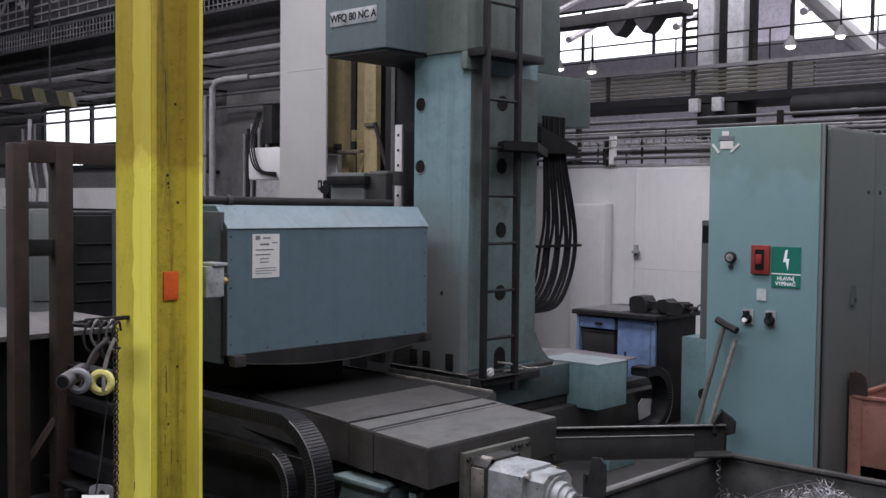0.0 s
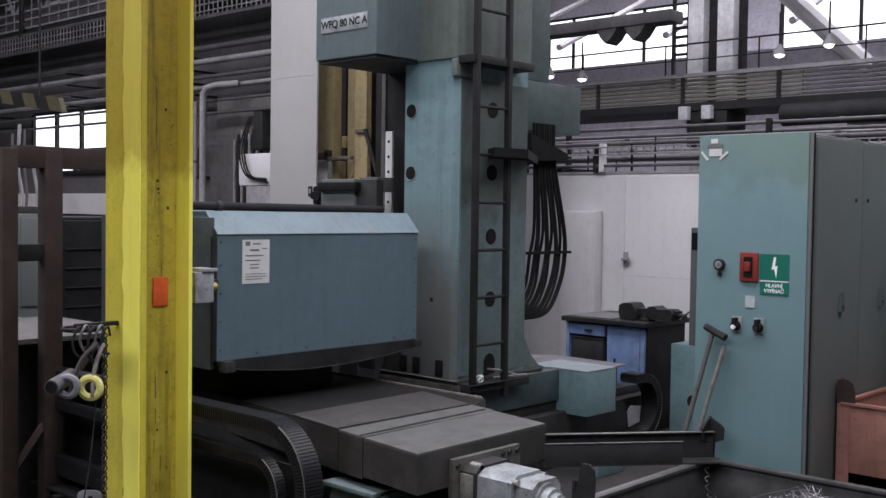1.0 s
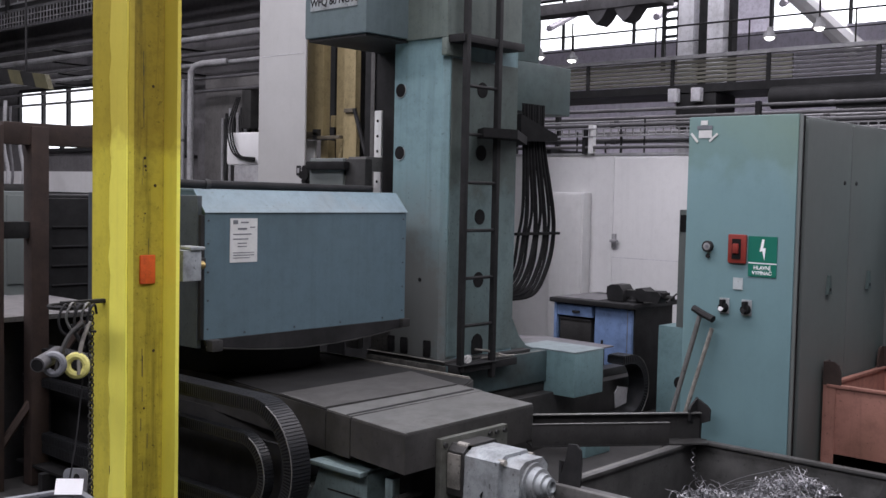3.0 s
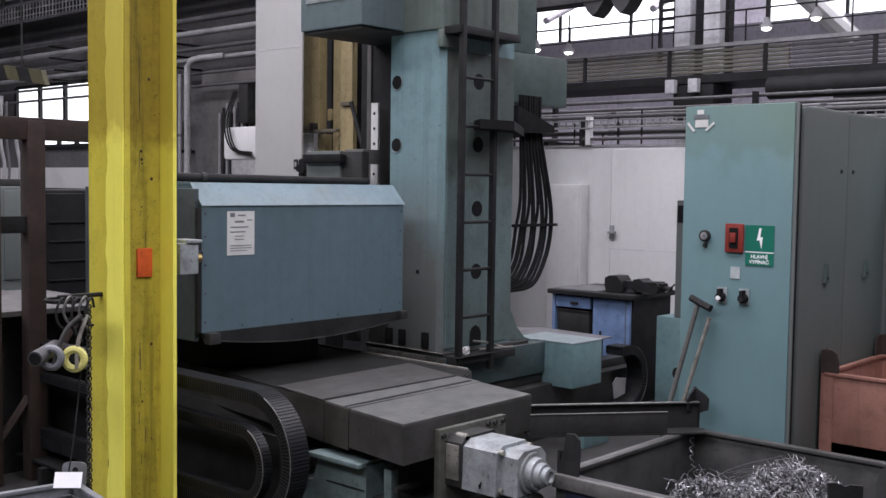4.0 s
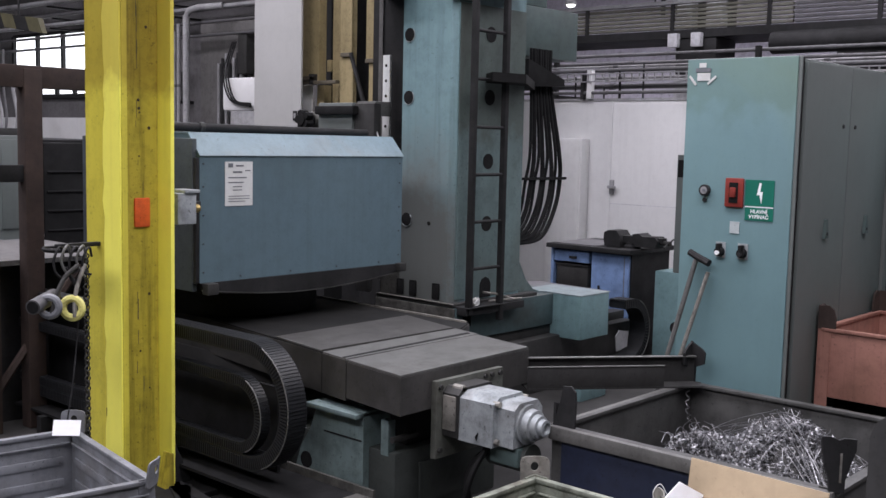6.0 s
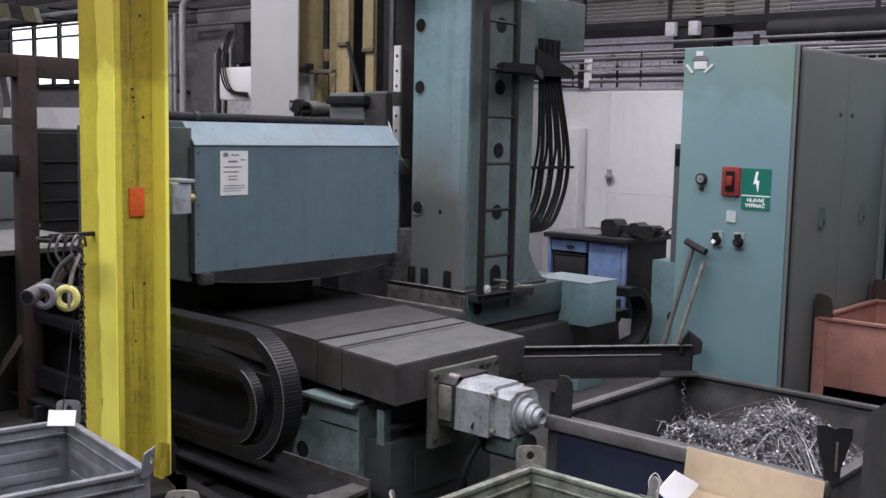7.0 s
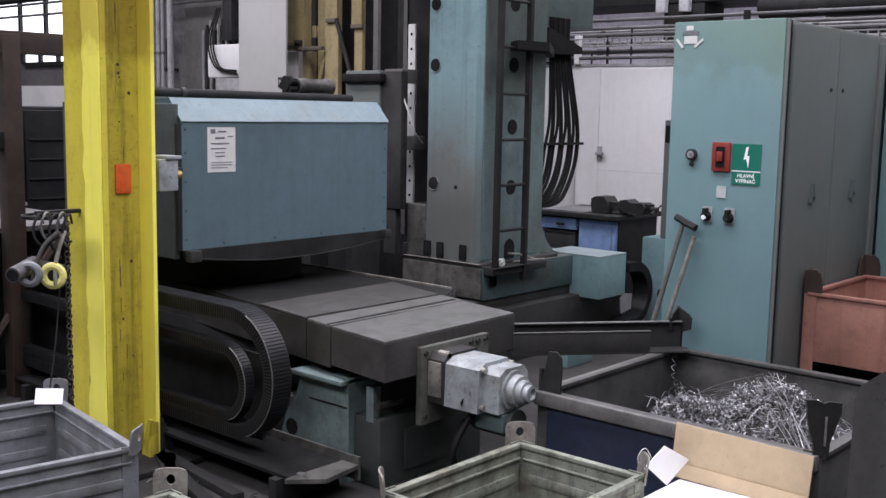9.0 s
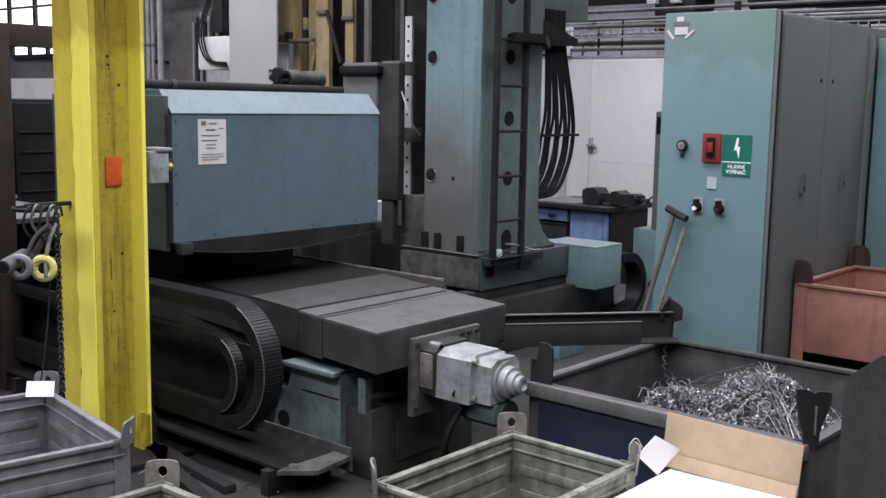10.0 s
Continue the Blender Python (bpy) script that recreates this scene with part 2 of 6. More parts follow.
M_COLSIDE = mat("grimy_shaded_side_paint", (0.125, 0.18, 0.18), 0.5, old=(1.75, (0.68, 0.62, 0.57)), var=0.12, scale=2.5, dirt=(0.055, 0.055, 0.045), amount=0.7, dscale=1.6, streak=0.4)
M_WAYFACE = mat("lit_zone_way_cover_steel", (0.085, 0.083, 0.08), 0.45, metal=0.3, var=0.15, scale=4, dirt=(0.04, 0.039, 0.037), amount=0.7, dscale=4)
M_WAYCOVER = mat("oily_hood_shaded_way", (0.013, 0.013, 0.013), 0.6, spec=0.2, var=0.15, scale=5, dirt=(0.03, 0.03, 0.029), amount=0.5, dscale=4)
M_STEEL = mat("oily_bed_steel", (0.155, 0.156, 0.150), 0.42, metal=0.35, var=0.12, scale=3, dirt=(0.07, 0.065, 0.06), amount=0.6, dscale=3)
M_IRON = mat("dark_cast_iron", (0.037, 0.0365, 0.036), 0.5, metal=0.1, spec=0.35, var=0.25, dirt=(0.02, 0.02, 0.018), amount=0.6)
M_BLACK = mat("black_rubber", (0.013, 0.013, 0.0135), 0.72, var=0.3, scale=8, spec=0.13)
M_DARK = mat("dark_grimy_metal", (0.023, 0.023, 0.024), 0.6, spec=0.2, var=0.3, dirt=(0.01, 0.01, 0.01), amount=0.6)
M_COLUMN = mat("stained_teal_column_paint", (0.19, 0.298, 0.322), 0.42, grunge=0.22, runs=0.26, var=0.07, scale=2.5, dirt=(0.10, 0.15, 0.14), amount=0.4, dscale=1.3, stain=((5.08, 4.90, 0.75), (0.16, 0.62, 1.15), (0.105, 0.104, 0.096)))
M_CHAIN = mat("cable_chain_plastic", (0.0135, 0.0145, 0.0165), 0.42, spec=0.34, var=0.2, dirt=(0.015, 0.015, 0.015), amount=0.5, each=0.5)
M_LUG = mat("worn_bare_lug_steel", (0.27, 0.26, 0.235), 0.5, metal=0.3, var=0.25, scale=14, dirt=(0.10, 0.08, 0.06), amount=0.7, dscale=9, grunge=0.5)
M_UNDER = mat("dark_green_grey_base_paint", (0.042, 0.048, 0.045), 0.5, var=0.2)
M_STRIPEY = mat("dull_olive_stripe", (0.055, 0.05, 0.022), 0.6)
M_SILVER = mat("silver_painted_casting", (0.36, 0.39, 0.405), 0.40, grunge=0.5, runs=0.25, metal=0.2, var=0.1, scale=6, dirt=(0.16, 0.15, 0.14), amount=0.6, dscale=7)
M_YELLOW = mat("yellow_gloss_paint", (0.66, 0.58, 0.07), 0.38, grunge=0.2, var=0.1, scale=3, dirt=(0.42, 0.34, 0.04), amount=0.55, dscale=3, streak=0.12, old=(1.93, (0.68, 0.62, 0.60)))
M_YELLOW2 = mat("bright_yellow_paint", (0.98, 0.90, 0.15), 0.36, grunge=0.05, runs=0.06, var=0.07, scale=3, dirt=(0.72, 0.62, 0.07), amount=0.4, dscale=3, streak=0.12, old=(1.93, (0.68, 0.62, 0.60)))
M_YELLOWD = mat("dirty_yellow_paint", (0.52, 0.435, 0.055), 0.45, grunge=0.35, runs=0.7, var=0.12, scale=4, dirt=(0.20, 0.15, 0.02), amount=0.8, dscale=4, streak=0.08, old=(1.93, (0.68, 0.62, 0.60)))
M_MUSTARD = mat("mustard_paint", (0.29, 0.235, 0.125), 0.5, var=0.12, scale=3, dirt=(0.2, 0.15, 0.06), amount=0.6, streak=0.2)
M_ORANGE = mat("orange_plastic", (0.78, 0.13, 0.03), 0.5, var=0.08)
M_RUST = mat("rusty_brown_steel", (0.042, 0.026, 0.021), 0.75, var=0.3, scale=8, dirt=(0.03, 0.02, 0.016), amount=0.6, bump=0.2)
M_BINO = mat("faded_orange_bin_paint", (0.33, 0.158, 0.122), 0.6, grunge=0.28, runs=0.3, var=0.12, scale=3, dirt=(0.16, 0.08, 0.05), amount=0.55, dscale=3)
M_BING = mat("worn_grey_bin_paint", (0.175, 0.183, 0.20), 0.55, var=0.18, scale=7, dirt=(0.09, 0.085, 0.08), amount=0.6, dscale=5)
M_BINGR = mat("worn_pale_green_bin_paint", (0.225, 0.245, 0.20), 0.6, grunge=0.6, runs=0.35, var=0.3, scale=6, dirt=(0.09, 0.075, 0.055), amount=0.85, dscale=6)
M_BINB = mat("dark_blue_bin_paint", (0.014, 0.020, 0.045), 0.5, var=0.2, dirt=(0.03, 0.03, 0.035), amount=0.4)
M_BINBI = mat("worn_bare_bin_steel", (0.09, 0.09, 0.088), 0.5, metal=0.3, var=0.25, scale=6, dirt=(0.04, 0.04, 0.038), amount=0.6)
M_BINRIM = mat("scuffed_bin_rim_steel", (0.15, 0.148, 0.142), 0.5, metal=0.25, var=0.2, scale=6, dirt=(0.06, 0.058, 0.055), amount=0.6, dscale=6)
M_SWARF = mat("bright_steel_swarf", (0.31, 0.31, 0.325), 0.40, metal=0.85, var=0.2, island=0.9)
M_CARD = mat("brown_cardboard", (0.43, 0.335, 0.22), 0.85, var=0.06, scale=10, bump=0.15, fine=30, grunge=0.1, runs=0.05)
M_WHITE = mat("white_card", (0.85, 0.86, 0.88), 0.7, var=0.02, bump=0.02, grunge=0.04, runs=0.0)
M_PAPER = mat("aged_white_paper", (0.62, 0.63, 0.62), 0.7, var=0.06, scale=12, grunge=0.12, runs=0.0)
M_INK = mat("grey_ink", (0.16, 0.17, 0.19), 0.7)
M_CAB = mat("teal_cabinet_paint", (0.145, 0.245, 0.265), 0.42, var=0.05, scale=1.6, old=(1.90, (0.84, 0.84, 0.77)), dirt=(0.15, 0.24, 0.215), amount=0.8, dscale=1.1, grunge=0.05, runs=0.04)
M_CABS = mat("grey_green_cabinet_tone", (0.122, 0.138, 0.133), 0.45, grunge=0.06, runs=0.07, var=0.06, scale=1.5, dirt=(0.10, 0.12, 0.115), amount=0.5, dscale=1.1)
M_GREEN = mat("green_sign_enamel", (0.01, 0.15, 0.105), 0.35, var=0.04, grunge=0.05, runs=0.0)
M_RED = mat("red_plastic", (0.25, 0.032, 0.024), 0.4, var=0.08)
M_CHROME = mat("worn_chrome", (0.6, 0.6, 0.6), 0.25, metal=0.9, var=0.1)
M_WALL = mat("white_plaster", (0.65, 0.65, 0.655), 0.85, grunge=0.06, runs=0.05, var=0.04, scale=1.2, dirt=(0.48, 0.47, 0.47), amount=0.5, dscale=0.9)
M_OFFW = mat("off_white_steel", (0.60, 0.60, 0.60), 0.6, grunge=0.08, runs=0.05, var=0.04, scale=1.5, dirt=(0.5, 0.5, 0.5), amount=0.4)
M_WALLV = mat("violet_grey_far_wall", (0.48, 0.465, 0.53), 0.85, var=0.1, scale=0.6, dirt=(0.3, 0.28, 0.33), amount=0.6, dscale=0.5)
M_WALLG = mat("dingy_grey_plaster", (0.30, 0.29, 0.31), 0.85, var=0.12, scale=0.6, dirt=(0.14, 0.13, 0.14), amount=0.7, dscale=0.5)
M_WALLD = mat("dark_sooty_wall", (0.085, 0.083, 0.088), 0.85, var=0.25, scale=0.7, dirt=(0.03, 0.03, 0.03), amount=0.7, dscale=0.6)
M_FLOOR = mat("oily_concrete", (0.036, 0.035, 0.034), 0.62, spec=0.25, var=0.25, scale=1.5, dirt=(0.03, 0.03, 0.03), amount=0.7, dscale=1.1, bump=0.15)
M_ROOF = mat("dark_roof_panels", (0.12, 0.12, 0.13), 0.8, var=0.2, scale=0.6)
M_PIPED = mat("dusty_dark_pipe", (0.09, 0.088, 0.094), 0.5, var=0.2, scale=3, dirt=(0.05, 0.05, 0.05), amount=0.6)
M_ENDP = mat("dark_blue_grey_paint", (0.055, 0.067, 0.076), 0.45, var=0.1)
M_PIPE = mat("grey_lagged_pipe", (0.27, 0.27, 0.28), 0.5, var=0.15, scale=3, dirt=(0.12, 0.11, 0.11), amount=0.6)
M_GRATE = mat("dusty_gallery_slats", (0.135, 0.133, 0.105), 0.6, var=0.2, scale=2, dirt=(0.12, 0.12, 0.11), amount=0.6, island=0.4)
M_CONCL = mat("pale_column_paint", (0.60, 0.60, 0.63), 0.8, var=0.1, scale=2, dirt=(0.4, 0.4, 0.42), amount=0.5)
M_COND = mat("sooty_conduit_wall", (0.125, 0.12, 0.118), 0.85, var=0.25, scale=1.2, dirt=(0.08, 0.08, 0.085), amount=0.6, dscale=1.0, streak=0.4)
M_PED = mat("dulled_teal_pedestal_paint", (0.16, 0.215, 0.215), 0.48, grunge=0.4, runs=0.3, var=0.12, scale=3, dirt=(0.07, 0.085, 0.08), amount=0.6, dscale=2)
M_CONC = mat("pale_concrete_column", (0.33, 0.33, 0.34), 0.8, var=0.12, scale=2, dirt=(0.18, 0.17, 0.17), amount=0.5)
M_BLUE = mat("blue_drawer_paint", (0.17, 0.26, 0.46), 0.45, var=0.08, dirt=(0.10, 0.14, 0.22), amount=0.4)
M_SKY = mat("daylit_glass", (0.93, 0.95, 1.0), 0.3, var=0.0, emit=1.8)
M_BULB = mat("lamp_glow", (1.0, 0.98, 0.95), 0.3, var=0.0, emit=4.0)

# ---- the hall ----
structure("floor", box(B(), -30, 40, -25, 50, FLOOR - 0.2, FLOOR), M_FLOOR, "dark oily concrete workshop floor", "floor")
roof = B()
edges = [-30.0]
for sx, width, _ in SKYLIGHTS:
    edges += [sx - width / 2, sx + width / 2]
edges += [40.0]
for i in range(0, len(edges), 2):
    box(roof, edges[i], edges[i + 1], -25, 50, ROOF, ROOF + 0.3)
for sx, width, _ in SKYLIGHTS:
    box(roof, sx - width / 2, sx + width / 2, -25, ROOF_Y - 11, ROOF, ROOF + 0.3)
    box(roof, sx - width / 2, sx + width / 2, ROOF_Y + 11, 50, ROOF, ROOF + 0.3)
for k in range(9):
    box(roof, -30, 40, -22 + 8 * k, -21.6 + 8 * k, ROOF - 0.7, ROOF)
structure("ceiling", roof, M_ROOF, "dark hall roof with long skylights, added out of view", "ceiling")
# Unseen walls added to close the hall and limit bounced light.
structure("wall_south", box(B(), -30, 40, -25.3, -25, FLOOR, ROOF), M_WALLG, "dingy grey hall wall, added out of view", "wall")
structure("wall_west", box(B(), -30.3, -30, -25, 50, FLOOR, ROOF), M_WALLG, "dingy grey hall wall, added out of view", "wall")

# far wall towards +y, with the low bright windows
YF = 30.0
wn_ = B()
box(wn_, -30, 40, YF, YF + 0.3, FLOOR, ROOF)
structure("wall_north", wn_, M_WALLD, "dark sooty hall wall with windows", "wall")


def pane_window(name, x0, x1, z0, z1, axis, at, cols, rows, label):
    """A glazed steel window in a wall: its panes and its bars."""
    w = thing(name, label, "window", (x0, at, z0) if axis == "y" else (at, x0, z0), kind="structure")
    fr = B()
    for i in range(cols + 1):
        a = x0 + (x1 - x0) * i / cols
        (box(fr, a - 0.04, a + 0.04, at - 0.06, at + 0.02, z0, z1) if axis == "y" else box(fr, at - 0.06, at + 0.02, a - 0.04, a + 0.04, z0, z1))
    for i in range(rows + 1):
        c = z0 + (z1 - z0) * i / rows
        (box(fr, x0, x1, at - 0.05, at + 0.03, c - 0.03, c + 0.03) if axis == "y" else box(fr, at - 0.05, at + 0.03, x0, x1, c - 0.03, c + 0.03))
    part("window_frame", fr, M_DARK, w, smooth=False)
    for i in range(cols):
        for j in range(rows):
            a0, a1 = (x0 + (x1 - x0) * (i + k) / cols for k in (0, 1))
            c0, c1 = (z0 + (z1 - z0) * (j + k) / rows for k in (0, 1))
            p = box(B(), a0 + 0.04, a1 - 0.04, at, at + 0.01, c0 + 0.03, c1 - 0.03) if axis == "y" else box(B(), at, at + 0.01, a0 + 0.04, a1 - 0.04, c0 + 0.03, c1 - 0.03)
            part("pane", p, M_SKY, w, smooth=False)
    return w


# far wall towards +x, with the high windows
XF = 25.0
wf = B()
box(wf, XF, XF + 0.3, -25, 50, FLOOR, 5.3)
box(wf, XF, XF + 0.3, -25, 50, 7.3, ROOF)
for y0, y1 in ((-25, 2.0), (11.7, 13.3), (25, 50)):
    box(wf, XF, XF + 0.3, y0, y1, 5.3, 7.3)
box(wf, XF, XF + 0.3, 2.0, 11.7, 5.3, 5.75)
structure("wall_east", wf, M_WALLV, "grey hall wall with high windows", "wall")
pane_window("window_3", 13.3, 25.0, 5.3, 7.3, "x", XF, 5, 1, "overexposed high window band in the hall wall")
pane_window("window_4", 2.0, 11.7, 5.75, 7.3, "x", XF, 5, 1, "overexposed high window band in the hall wall")

# low white partition with its doors
XW = 9.66
structure("wall_partition", box(B(), XW, XW + 0.15, 2.0, 9.4, FLOOR, 2.2), M_WALL, "white painted low partition wall", "wall")
door = thing("door_1", "white painted steel door in the partition wall", "door", (XW, 6.6, FLOOR), kind="structure")
part("door_leaf", box(B(), XW - 0.02, XW - 0.003, 4.6, 6.24, FLOOR + 0.02, 2.14, 0.004), M_WALL, door)
part("door_rib", box(B(), XW - 0.0225, XW - 0.0195, 4.6, 6.24, 1.085, 1.093), M_CONCL, door)
part("door_seam", box(B(), XW - 0.028, XW - 0.019, 6.24, 6.275, FLOOR, 2.17), M_WALL, door)
part("door_handle", box(box(B(), XW - 0.05, XW - 0.021, 6.19, 6.235, 1.19, 1.34, 0.004), XW - 0.09, XW - 0.05, 6.15, 6.235, 1.25, 1.28, 0.006), M_PIPE, door, "dark steel lever handle")
structure("trim_band", box(B(), XW - 0.012, XW - 0.001, 2.0, 9.4, 2.175, 2.2), M_CONC, "grey capping strip along the partition", "trim")
box_w = thing("wall_cabinet", "tall white steel cabinet against the partition wall", "cabinet", (9.4, 6.9, FLOOR))
part("body", box(B(), 9.5, XW - 0.01, 6.53, 6.97, FLOOR, 1.77, 0.008), M_OFFW, box_w)
part("door", box(B(), 9.485, 9.498, 6.545, 6.955, FLOOR + 0.05, 1.755, 0.003), M_OFFW, box_w)

# pipes over the partition
for x, z, r, y0, y1 in ((9.62, 2.26, 0.018, -4, 9.4), (9.75, 2.33, 0.028, -4, 9.4), (9.66, 2.385, 0.012, -4, 9.4), (9.9, 2.43, 0.016, -4, 9.4), (9.72, 2.50, 0.022, -4, 9.4), (9.8, 2.545, 0.012, -4, 9.4), (10.1, 2.60, 0.02, -4, 9.4), (9.9, 2.67, 0.018, -4, 9.4)):
    p = thing("overhead_pipe", "dusty grey pipe run above the partition wall", "pipe", (x, y0, z), group="pipes above the partition")
    part("pipe_run", cyl(B(), (x, y0, z), (x, y1, z), r, 12), M_PIPE if r < 0.017 else M_PIPED, p)
    for k in range(6):
        part("flange", cyl(B(), (x, y0 + 1.1 + 2.3 * k, z), (x, y0 + 1.16 + 2.3 * k, z), r * 1.25, 12), M_PIPED, p)
br = B()
for k in range(9):
    y = -2.5 + 2.4 * k
    box(br, 9.66, 10.3, y, y + 0.06, 2.2, 2.25)
    box(br, 9.8, 9.85, y, y + 0.05, 2.2, 2.7)
for k in range(26):
    y = 2.2 + 0.28 * k + 0.09 * (k * k % 5)
    box(br, 9.70, 9.715, y, y + 0.014, 2.2, 2.32 + 0.06 * (k * 7 % 5))
lat = thing("cable_ladder", "pale narrow cable ladder above the partition", "cable tray", (9.6, 2, 2.36))
for z in (2.37, 2.45):
    part("side_rail", box(B(), 9.585, 9.60, 2.0, 9.4, z, z + 0.012), M_PIPE, lat)
lr = B()
for k in range(82):
    box(lr, 9.588, 9.597, 2.03 + 0.09 * k, 2.045 + 0.09 * k, 2.382, 2.45)
tagged(part("ladder_rung", lr, M_PIPE, lat), kind="stuff")
for k in range(4):
    part("ladder_foot", box(B(), 9.60, 9.66, 2.6 + 2.0 * k, 2.64 + 2.0 * k, 2.19, 2.46), M_DARK, lat)
structure("pipe_bracket", br, M_DARK, "dark steel pipe brackets on the partition", "bracket")
structure("pipe_upright", box(B(), 9.6, 9.66, 6.5, 6.56, 2.2, 2.5), M_WALL, "short white upright pipe", "pipe")

# gallery girder with slats and hand rail, behind the partition
XG = 12.0
gal = thing("gallery_walkway", "dusty gallery walkway with slatted side and hand rail", "gallery", (XG, -6, 3.1))
for k in range(6):
    z = 3.17 + 0.05 * k
    part("slat", box(B(), XG - 0.02, XG + 0.03, 5.36, 14, z, z + 0.034, 0.004), M_GRATE, gal)
    part("slat", box(B(), XG - 0.02, XG + 0.03, -6, 5.34, z, z + 0.034, 0.004), M_PIPED, gal, "darker grey slat")
part("lower_chord", box(B(), XG - 0.06, XG + 0.9, -6, 14, 3.05, 3.15), M_DARK, gal)
part("upper_chord", box(B(), XG - 0.05, XG + 0.05, -6, 14, 3.475, 3.52), M_PIPE, gal)
for k in range(16):
    y = -5.6 + 1.28 * k
    part("rail_post", cyl(B(), (XG, y, 3.52), (XG, y, 3.9), 0.011, 8), M_DARK, gal)
    part("slat_clip", box(B(), XG - 0.04, XG - 0.021, y - 0.3, y - 0.25, 3.15, 3.475), M_DARK, gal)
part("hand_rail", cyl(B(), (XG, -6, 3.9), (XG, 14, 3.9), 0.012, 8), M_DARK, gal)
part("knee_rail", cyl(B(), (XG, -6, 3.7), (XG, 14, 3.7), 0.008, 8), M_DARK, gal)
# Dark backing added in place of the shade beneath the gallery.
structure("wall_under_gallery", box(B(), 12.3, 12.4, -6, 4.95, FLOOR, 3.05), M_WALLD, "dark backing added for the shade under the gallery", "wall")
duct = thing("ventilation_duct", "thick dark sagging ventilation duct under the gallery", "duct", (11.8, 2, 2.9))
part("duct_body", tube(B(), curve_pts([(11.8, -4, 2.98), (11.8, 1, 2.95), (11.8, 5.5, 2.92)], 10), 0.13, 16), M_DARK, duct)
pl = thing("hall_column", "pale concrete hall column with twin flanges behind the gallery", "column", (12.6, 6.65, FLOOR))
part("flange", box(B(), 12.45, 12.6, 6.5, 6.72, FLOOR, ROOF), M_CONCL, pl)
part("flange", box(B(), 12.45, 12.6, 6.92, 7.14, FLOOR, ROOF), M_CONCL, pl)
part("web", box(B(), 12.6, 12.75, 6.45, 7.2, FLOOR, ROOF), M_DARK, pl)
for y in (6.42, 6.74):
    part("bracket", box(B(), XG - 0.16, XG - 0.07, y + 0.04, y + 0.17, 2.93, 3.10, 0.01), M_CONCL, pl)
part("bracket_arm", box(B(), XG - 0.05, 12.44, 6.30, 6.85, 2.60, 3.04, 0.02), M_DARK, pl)
structure("rear_screen", box(box(box(B(), 16, 16.1, -6, 16, FLOOR, 4.4), 15.9, 16, 8.3, 8.4, 2.6, 4.4), 15.9, 16, 3.3, 3.4, 2.6, 4.4), mat("violet_grey_wall", (0.52, 0.50, 0.58), 0.8, var=0.08, scale=0.5), "violet-grey rear bay wall", "wall")
cr = thing("crane_beam", "heavy overhead crane beam under the roof", "crane", (15, 5, 5))
part("beam", box(B(), 14.0, 14.6, -8, 22, 5.45, 6.1, 0.02), M_WALLG, cr)
part("beam", box(B(), 11.4, 11.7, -8, 22, 5.0, 5.3, 0.02), M_CONC, cr)
part("cross_beam", tube(B(), [(16, 7.55, 5.35), (16, 6.1, 3.95)], 0.16, 10), M_WALL, cr)
part("rail_beam", box(B(), 11.0, 11.3, 6.55, 14, 4.02, 4.16, 0.01), M_WALLD, cr)
for y in (7.05, 7.45):
    part("hook_block", prism(B(), [(y - 0.17, 4.05), (y + 0.17, 4.05), (y + 0.1, 3.92), (y + 0.02, 3.84), (y - 0.06, 3.9)], "x", 11.02, 11.28), M_WALLD, cr)
for k in range(5):
    part("ladder_rung", box(B(), 14.0, 14.05, 8.03, 8.25, 4.1 + 0.13 * k, 4.14 + 0.13 * k), M_DARK, cr)
for y in (8.0, 8.25):
    part("ladder_rail", box(B(), 14.0, 14.05, y, y + 0.05, 3.6, 5.5), M_DARK, cr)
for k in range(7):
    part("roof_strut", tube(B(), [(17, 3 + 2.4 * k, 5.0), (24, 4 + 2.4 * k, 7.8)], 0.07, 6), M_WALLG, cr)


def hall_lamp(m):
    l = thing("hall_lamp", "bell-shaped hall lamp switched on above the gallery", "lamp", (0, 0, 0), group="lamps above the gallery")
    part("shade", lathe(B(), (0, 0, 0), (0, 0, 1), [(0.0, 0.085), (0.035, 0.075), (0.07, 0.04), (0.12, 0.03)], 14), M_PIPE, l)
    part("bulb", lathe(B(), (0, 0, -0.05), (0, 0, 1), [(0.012, 0.02), (0.025, 0.05), (0.045, 0.06)], 14), M_BULB, l)
    part("stem", cyl(B(), (0, 0, 0.11), (0, 0, 0.5), 0.012, 6), M_DARK, l)
    l.matrix_basis = m
    return l


first = hall_lamp(pose(12.0, 5.66, 3.66))
for y, z in ((5.06, 3.72), (8.5, 3.58), (9.05, 3.66)):
    copy_thing(first, pose(12.0, y, z))

# dark bay to the left: pipes, gratings, conduit wall
structure("wall_bay", box(B(), 10.0, 10.3, 9.4, 30, FLOOR, ROOF), mat("sooty_bay_wall", (0.115, 0.11, 0.115), 0.85, var=0.25, scale=0.7, dirt=(0.05, 0.05, 0.05), amount=0.7, dscale=0.6), "dark sooty wall between the bays", "wall")
pane_window("window_1", 17.3, 20.1, 2.78, 3.52, "x", 9.96, 3, 1, "overexposed daylit steel window in the dark wall")
pane_window("window_2", 17.2, 19.1, 2.38, 2.58, "x", 9.96, 3, 1, "small daylit window in the dark wall")
structure("trim", box(B(), 9.94, 9.998, 16.5, 22, 1.60, 1.98), M_WALL, "pale painted band on the dark wall", "trim")
